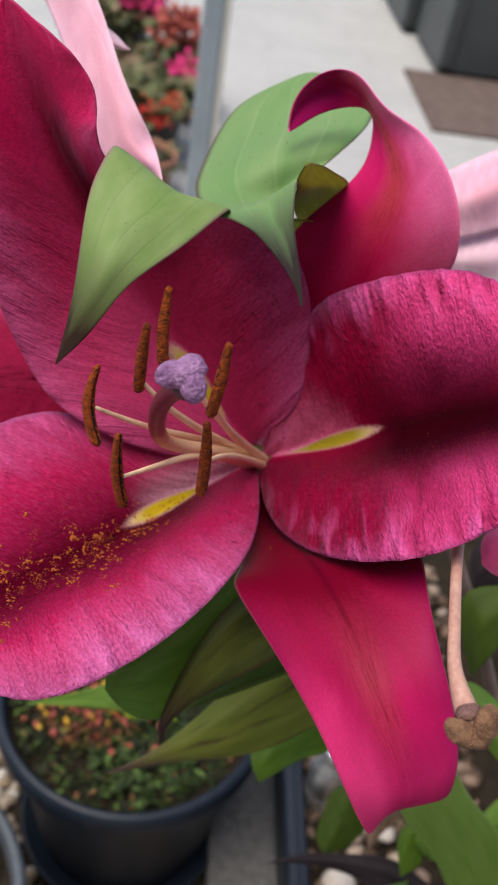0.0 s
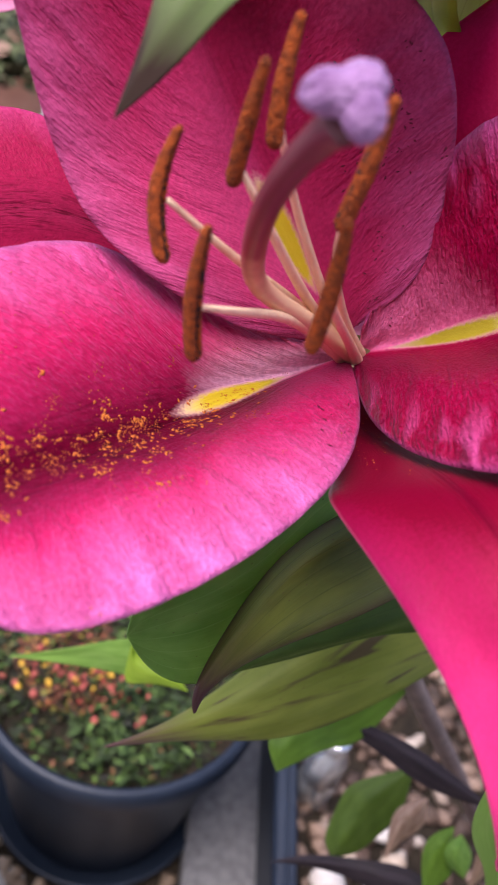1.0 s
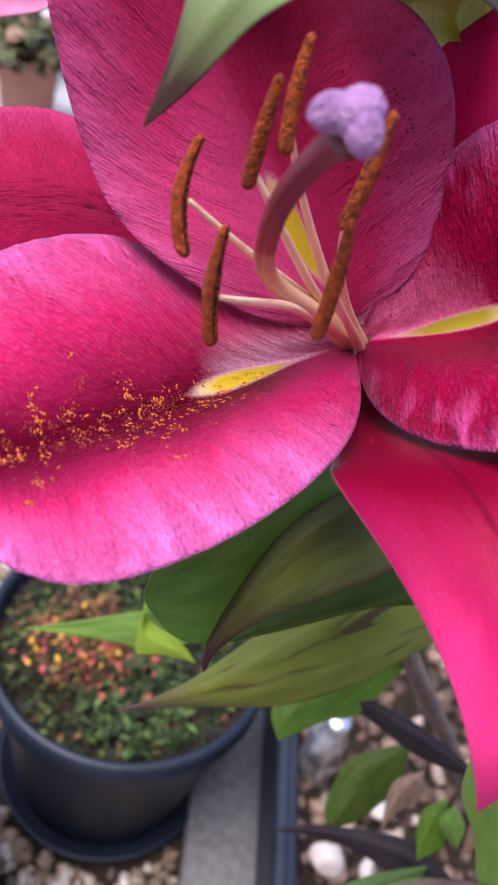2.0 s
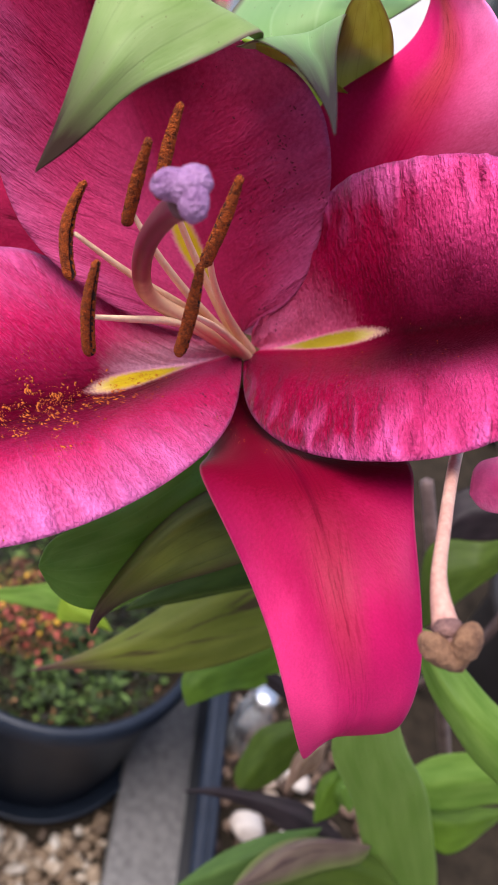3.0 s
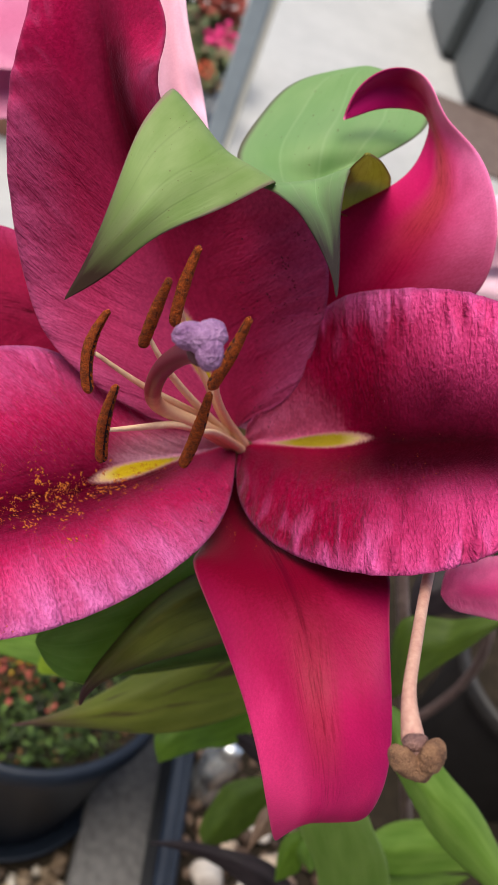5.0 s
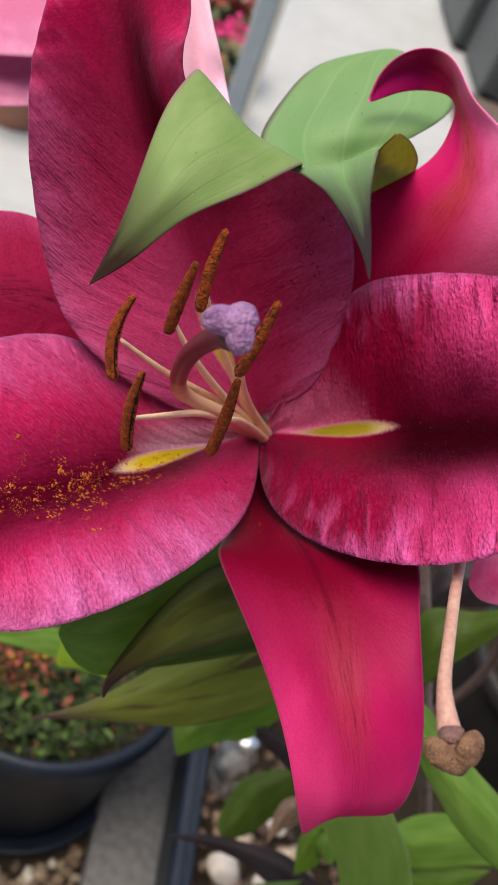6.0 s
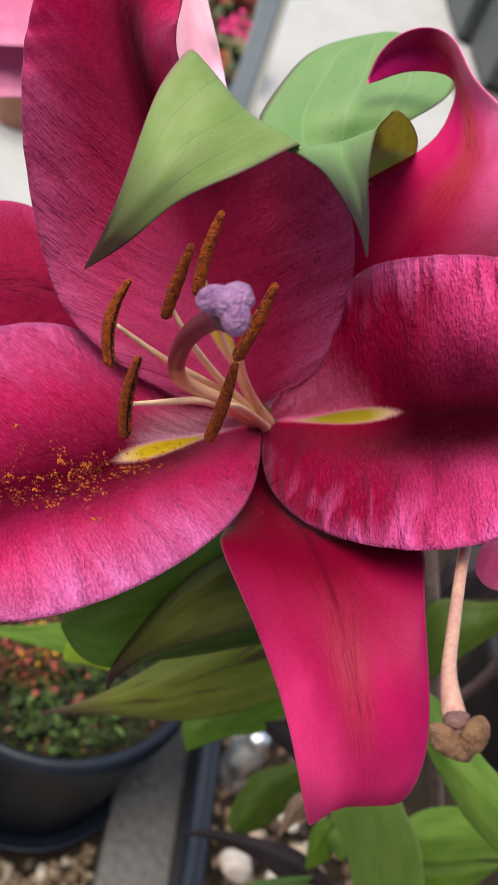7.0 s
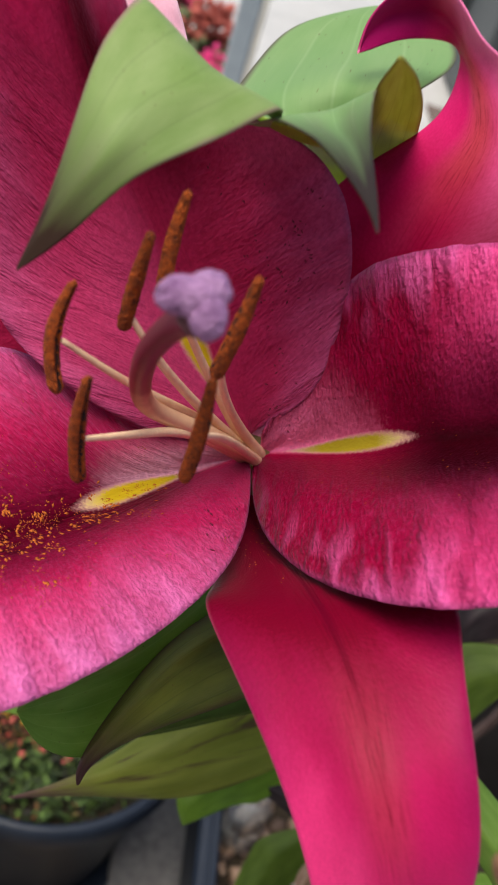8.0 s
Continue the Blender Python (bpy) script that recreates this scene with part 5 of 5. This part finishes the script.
part("stem", tube(np.array([p3[0], p3[0] + (0.03, 0.08, -0.1), (0.12, 0.55, 0.5), BASE3]), [0.003, 0.0035, 0.004, 0.005], 16, 60), stem_brown, lily3, "greyish stem")


# ---------------- pots, edging, planter ----------------
def merged(chunks):
    """One bmesh out of many (places, faces) pieces."""
    me = bpy.data.meshes.new("pieces")
    places, faces, n = [], [], 0
    for p, f in chunks:
        places.append(p)
        faces += [[k + n for k in q] for q in f]
        n += len(p)
    me.from_pydata(np.concatenate(places).tolist(), [], faces)
    bm = bmesh.new()
    bm.from_mesh(me)
    bpy.data.meshes.remove(me)
    for f in bm.faces:
        f.smooth = True
    return bm


def ball(level):
    bm = bmesh.new()
    bmesh.ops.create_icosphere(bm, subdivisions=level, radius=1.0)
    out = np.array([v.co[:] for v in bm.verts]), [[v.index for v in f.verts] for f in bm.faces]
    bm.free()
    return out


def turns(rng):
    return np.array(Euler(rng.uniform(0, 6.28, 3)).to_matrix())


def stones(count, area, size, z, seed, keep=None, flat=0.6, level=2, rough=0.28):
    """Rounded, uneven stones lying in an area, a little piled."""
    rng = np.random.default_rng(seed)
    base, faces = ball(level)
    out = []
    for k in range(count):
        x, y = rng.uniform(area[0], area[2]), rng.uniform(area[1], area[3])
        if keep and not keep(x, y):
            continue
        s = rng.uniform(*size)
        shape = np.array([s, s * rng.uniform(0.55, 0.9), s * rng.uniform(0.4, flat)])
        off = rng.uniform(0, 50, 3)
        bump = np.array([1 + rough * noise.noise(Vector(p * 1.3 + off)) for p in base])[:, None]
        turn = np.array(Euler((rng.normal(0, 0.3), rng.normal(0, 0.3), rng.uniform(0, 6.28))).to_matrix())
        out.append(((base * bump * shape) @ turn.T + (x, y, z + s * 0.25 + rng.uniform(0, 0.6) * s), faces))
    return merged(out)


LEAFLET = np.array([(0, 0, 0), (0.32, 0.3, 0.06), (0.36, 0.65, 0.05), (0, 1, -0.06), (-0.36, 0.65, 0.05), (-0.32, 0.3, 0.06), (0, 0.5, -0.03)])
LEAFLET_FACES = [[0, 1, 6], [1, 2, 6], [2, 3, 6], [3, 4, 6], [4, 5, 6], [5, 0, 6]]


def foliage(count, place, spread, size, seed, disc=1.0):
    """Small leaves turned every way, filling a flattened dome."""
    rng = np.random.default_rng(seed)
    out = []
    for _ in range(count):
        w, r = rng.uniform(0, 6.28), spread[0] * math.sqrt(rng.random())
        top = spread[1] * (1 - 0.7 * (r / spread[0]) ** 2)
        lumps = 0.6 + 0.9 * noise.noise(Vector((r * math.cos(w) * 40, r * math.sin(w) * 40, seed)))
        p = np.array((r * math.cos(w), r * math.sin(w), top * lumps * rng.random() ** 0.6))
        turn = np.array(Euler((rng.normal(0.4, 0.5), rng.normal(0, 0.4), rng.uniform(0, 6.28))).to_matrix())
        s = rng.uniform(*size)
        out.append(((LEAFLET * (s * disc, s, s)) @ turn.T + p + np.array(place), LEAFLET_FACES))
    return merged(out)


def blossoms(count, place, spread, size, seed):
    """Loose heads of small round petals."""
    rng = np.random.default_rng(seed)
    base, faces = ball(1)
    out = []
    for _ in range(count):
        p = rng.normal(0, 1, 3) * spread
        out.append(((base * size * rng.uniform(0.6, 1.2) * (1, 0.8, 0.35)) @ turns(rng).T + p + np.array(place), faces))
    return merged(out)


def plant_pot(name, x, y, r, h, mat, label, saucer=True):
    pot = thing(name, (x, y, 0.0), label, "flower pot")
    t = r * 0.08
    z0 = 0.012 if saucer else 0.0
    part("body", lathe(x, y, [(0.001, z0), (r * 0.70, z0), (r * 0.72, z0 + 0.006), (r * 0.90, h - r * 0.24), (r * 0.905, h - r * 0.22)]), mat, pot)
    part("rim", lathe(x, y, [(r * 0.90, h - r * 0.235), (r * 0.985, h - r * 0.225), (r, h - r * 0.19), (r, h - r * 0.05), (r * 0.985, h - 0.003), (r * 0.96, h), (r * 0.93, h - 0.002), (r * 0.915, h - 0.012), (r * 0.90, h - r * 0.3), (r * 0.6, h - r * 0.34)]), mat, pot)
    if saucer:
        part("saucer", lathe(x, y, [(0.001, 0.0), (r * 0.72, 0.0), (r * 0.80, 0.004), (r * 0.87, 0.026), (r * 0.86, 0.029), (r * 0.84, 0.028), (r * 0.78, 0.011), (0.001, 0.010)]), mat, pot)
    part("soil", lathe(x, y, [(0.001, h - r * 0.16), (r * 0.5, h - r * 0.17), (r * 0.915, h - r * 0.2)], 48), soil, pot, "dark crumbly soil")
    return pot


plant_pot("flower_pot", -0.005, 0.465, 0.129, 0.25, pot_plastic, "dark grey plastic flower pot on a saucer")
bed = thing("bedding_plant", (-0.005, 0.465, 0.23), "low green bedding plants with red and yellow flowers", "plant", kind="stuff")
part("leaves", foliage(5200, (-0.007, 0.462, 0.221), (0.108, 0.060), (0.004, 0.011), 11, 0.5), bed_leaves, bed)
part("leaves", foliage(380, (0.008, 0.405, 0.232), (0.048, 0.050), (0.006, 0.016), 12, 0.4), bed_broad, bed, "broader fresh green leaves")
part("leaves", foliage(1200, (-0.045, 0.446, 0.250), (0.048, 0.042), (0.002, 0.006), 17), bed_rust, bed, "fine rusty red and yellow leaves")
part("blossoms", blossoms(40, (-0.035, 0.418, 0.286), (0.026, 0.014, 0.006), 0.0036, 13), rust_bloom, bed, "small rusty red flowers")
part("blossoms", blossoms(30, (-0.025, 0.415, 0.285), (0.026, 0.014, 0.006), 0.0022, 14), bed_red, bed, "small red flowers")
part("blossoms", blossoms(26, (-0.04, 0.418, 0.288), (0.026, 0.014, 0.005), 0.0034, 15), yellow_bloom, bed, "small yellow flowers")
plant_pot("flower_pot", -0.205, 0.27, 0.132, 0.22, pot_light, "slate grey plastic flower pot beside the gravel", False)
bed2 = thing("bedding_plant", (-0.205, 0.27, 0.2), "small green plants in the grey pot", "plant", kind="stuff")
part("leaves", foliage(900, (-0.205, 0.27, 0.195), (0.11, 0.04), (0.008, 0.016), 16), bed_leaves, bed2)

solo("gravel_base", plane(-0.55, -0.2, 0.088, 0.85, 0.003), soil, "brown earth under the gravel", "ground", "structure")
solo("gravel", stones(13000, (-0.54, -0.19, 0.083, 0.84), (0.004, 0.0105), 0.004, 21, lambda x, y: (x + 0.005) ** 2 + (y - 0.465) ** 2 > 0.115 ** 2 and (x + 0.205) ** 2 + (y - 0.27) ** 2 > 0.1 ** 2, 0.7, 1, 0.6), stone_mix, "loose tan and white pebble gravel on the ground", "gravel", "stuff")
solo("edging_stone", box(0.088, -0.6, 0.0, 0.64, 0.9, 0.030, 0.004), concrete, "grey concrete edging slab under the planter", "kerb", "structure")

planter = thing("planter", (0.38, 0.17, 0.03), "dark blue-grey plastic planter trough filled with stones", "planter")
PX0, PX1, PY0, PY1 = 0.137, 0.60, -0.40, 0.95
for x0, y0, x1, y1 in ((PX0 + 0.006, PY0, PX0 + 0.014, PY1), (PX1 - 0.014, PY0, PX1 - 0.006, PY1), (PX0 + 0.0142, PY0 + 0.006, PX1 - 0.0142, PY0 + 0.014), (PX0 + 0.0142, PY1 - 0.014, PX1 - 0.0142, PY1 - 0.006)):
    bm = box(x0, y0, 0.031, x1, y1, 0.2, 0.002)
    for v in bm.verts:
        # the sides slant in towards the foot
        v.co.x += (0.36 - v.co.x) / 0.236 * 0.018 * (0.2 - v.co.z) / 0.169
    part("side", bm, pot_plastic, planter)
for x0, y0, x1, y1 in ((PX0, PY0 - 0.004, PX0 + 0.020, PY1 + 0.004), (PX1 - 0.029, PY0 - 0.004, PX1, PY1 + 0.004), (PX0 + 0.0202, PY0 - 0.004, PX1 - 0.0292, PY0 + 0.025), (PX0 + 0.0202, PY1 - 0.025, PX1 - 0.0292, PY1 + 0.004)):
    part("rim", box(x0, y0, 0.2005, x1, y1, 0.218, 0.006), pot_plastic, planter)
part("ridge", box(PX0 + 0.011, PY0 + 0.01, 0.2175, PX0 + 0.017, PY1 - 0.01, 0.2215, 0.0018), pot_plastic, planter)
solo("planter_soil", box(PX0 + 0.0215, PY0 + 0.0145, 0.15, PX1 - 0.030, PY1 - 0.0145, 0.18, 0), soil, "dark soil filling the planter", "soil", "structure")
solo("planter_stones", stones(1000, (PX0 + 0.025, PY0 + 0.3, 0.345, PY1 - 0.25), (0.003, 0.013), 0.178, 22, None, 0.7, 1, 0.6), stone_pale, "pale cream and brown stones on the soil", "stones", "stuff")

for k, (x, y, z, r) in enumerate(((0.188, 0.318, 0.188, 0.017), (0.205, 0.345, 0.186, 0.012), (0.232, 0.372, 0.186, 0.014), (0.245, 0.345, 0.185, 0.011), (0.222, 0.318, 0.186, 0.010))):
    base, faces = ball(3)
    bump = np.array([1 + 0.3 * noise.noise(Vector(p * 1.2) + Vector((k * 9, 0, 0))) + 0.08 * noise.noise(Vector(p * 4)) for p in base])[:, None]
    turn = np.array(Euler((0.3 * k, 0.2, 1.1 * k)).to_matrix())
    solo("stone", merged([((base * bump * (r, r * 0.75, r * 0.6)) @ turn.T + (x, y, z + r * 0.3), faces)]), (stone_white, pebble)[k % 2], ("large whitish stone in the planter", "tan stone in the planter")[k % 2], "stone", "", "large stones in the planter")

# a crumpled clear bottle stuck upright in the planter
BX, BY = 0.176, 0.398
prof = [(0.001, 0.182), (0.014, 0.183), (0.016, 0.188), (0.016, 0.212), (0.0135, 0.216), (0.016, 0.221), (0.0165, 0.243), (0.0145, 0.252), (0.009, 0.259), (0.0085, 0.266), (0.0095, 0.267), (0.0095, 0.271), (0.0075, 0.272)]
bottle = thing("plastic_bottle", (BX, BY, 0.182), "crumpled whitish plastic bottle standing among the stones", "bottle")
bm = lathe(BX, BY, prof, 48)
for v in bm.verts:
    d = v.co - Vector((BX, BY, v.co.z))
    k = 1 + 0.4 * noise.noise(v.co * 90) + 0.15 * noise.noise(v.co * 240)
    v.co = Vector((BX, BY, v.co.z)) + d * k
part("body", bm, foil, bottle)
part("cap", lathe(BX, BY, [(0.0105, 0.262), (0.0107, 0.274), (0.0095, 0.277), (0.001, 0.2772)], 32), foil, bottle)

plant_pot("flower_pot", 0.475, 0.52, 0.095, 0.34, pot_black, "black plastic nursery pot in the planter", False)

# ---------------- yard behind ----------------
post = thing("post", (0.012, 1.92, 0.0), "slim grey metal post with a cream edge strip", "post")
part("shaft", box(-0.012, 1.90, 0.0, 0.031, 1.94, 2.6, 0.006), post_grey, post)
part("edge_strip", box(0.0315, 1.905, 0.0, 0.046, 1.935, 2.6, 0.003), cream_trim, post, "cream edge strip")
part("foot_plate", box(-0.03, 1.88, 0.0, 0.06, 1.96, 0.008, 0.002), post_grey, post)


def storage_box(x0, y0, x1, y1, h, label):
    ob = thing("storage_box", ((x0 + x1) / 2, (y0 + y1) / 2, 0.0), label, "storage box")
    part("body", box(x0, y0, 0.02, x1, y1, h, 0.012), bin_grey, ob)
    part("plinth", box(x0 + 0.02, y0 + 0.02, 0.0, x1 - 0.02, y1 - 0.02, 0.0195, 0.002), pot_black, ob)
    part("lid", box(x0 - 0.015, y0 - 0.015, h + 0.0005, x1 + 0.015, y1 + 0.015, h + 0.05, 0.012), bin_grey, ob)
    part("trim", box(x0 + 0.004, y0 - 0.012, 0.04, x0 + 0.05, y0 - 0.0005, h - 0.02, 0.004), bin_grey, ob)
    return ob


storage_box(0.89, 3.43, 1.95, 3.97, 0.95, "dark grey plastic storage box with lid on the paving")
storage_box(0.835, 4.0, 1.95, 4.8, 1.05, "taller dark grey storage box with lid")
mat_thing = thing("door_mat", (1.3, 3.1, 0.0), "flat brown coir mat lying on the paving", "mat")
part("surface", box(0.765, 2.81, 0.0, 1.86, 3.45, 0.012, 0.003), mat_brown, mat_thing)


def geranium(x, y, r, h, pot_mat, heads, seed, tall, label, leaves=420):
    """A potted plant: pot, leaves and rounded flower heads (x, y, z offset, size, material)."""
    ob = plant_pot("potted_geranium", x, y, r, h, pot_mat, label, False)
    part("foliage", foliage(leaves, (x, y, h - 0.02), (r * 1.5, tall), (0.02, 0.045), seed, 1.5), ger_leaves, ob)["kind"] = "stuff"
    for k, (dx, dy, dz, s, m) in enumerate(heads):
        part("flower_head", blossoms(46, (x + dx, y + dy, h + dz), s, s * 0.55, seed + k), m, ob)["kind"] = "stuff"
    tagged(ob, category="potted plant", group="potted plants by the post")
    return ob


geranium(-0.125, 2.06, 0.085, 0.115, terracotta, [], 41, 0.02, "terracotta pot with a few dull geranium leaves", 26)
geranium(-0.13, 2.33, 0.10, 0.16, pot_black, [(0.002, -0.13, -0.008, 0.014, red_bloom), (0.026, -0.13, -0.010, 0.013, red_bloom), (0.058, -0.09, 0.014, 0.014, orange_bloom), (0.066, -0.09, -0.006, 0.009, orange_bloom)], 42, 0.07, "black pot of geraniums with scarlet flower heads")
geranium(-0.125, 2.66, 0.11, 0.15, pot_black, [(0.055, -0.10, 0.005, 0.022, pink_bloom), (0.085, -0.10, 0.006, 0.020, pink_bloom), (0.03, 0.04, 0.085, 0.036, rust_bloom), (0.085, 0.05, 0.08, 0.034, rust_bloom)], 43, 0.08, "black pot of geraniums with hot pink and faded heads")
geranium(-0.29, 2.9, 0.12, 0.2, pot_black, [(0.1, -0.02, 0.046, 0.03, pink_bloom), (0.06, 0.0, 0.066, 0.03, pink_bloom)], 44, 0.09, "black pot of tall pink geraniums")
geranium(-0.46, 1.93, 0.075, 0.17, terracotta, [(0.06, -0.02, 0.14, 0.016, red_bloom)], 45, 0.13, "terracotta pot with leafy geranium and one red head")
geranium(-0.62, 2.25, 0.10, 0.18, pot_black, [(0.02, -0.05, 0.15, 0.02, red_bloom)], 46, 0.2, "black pot of bushy green geranium")
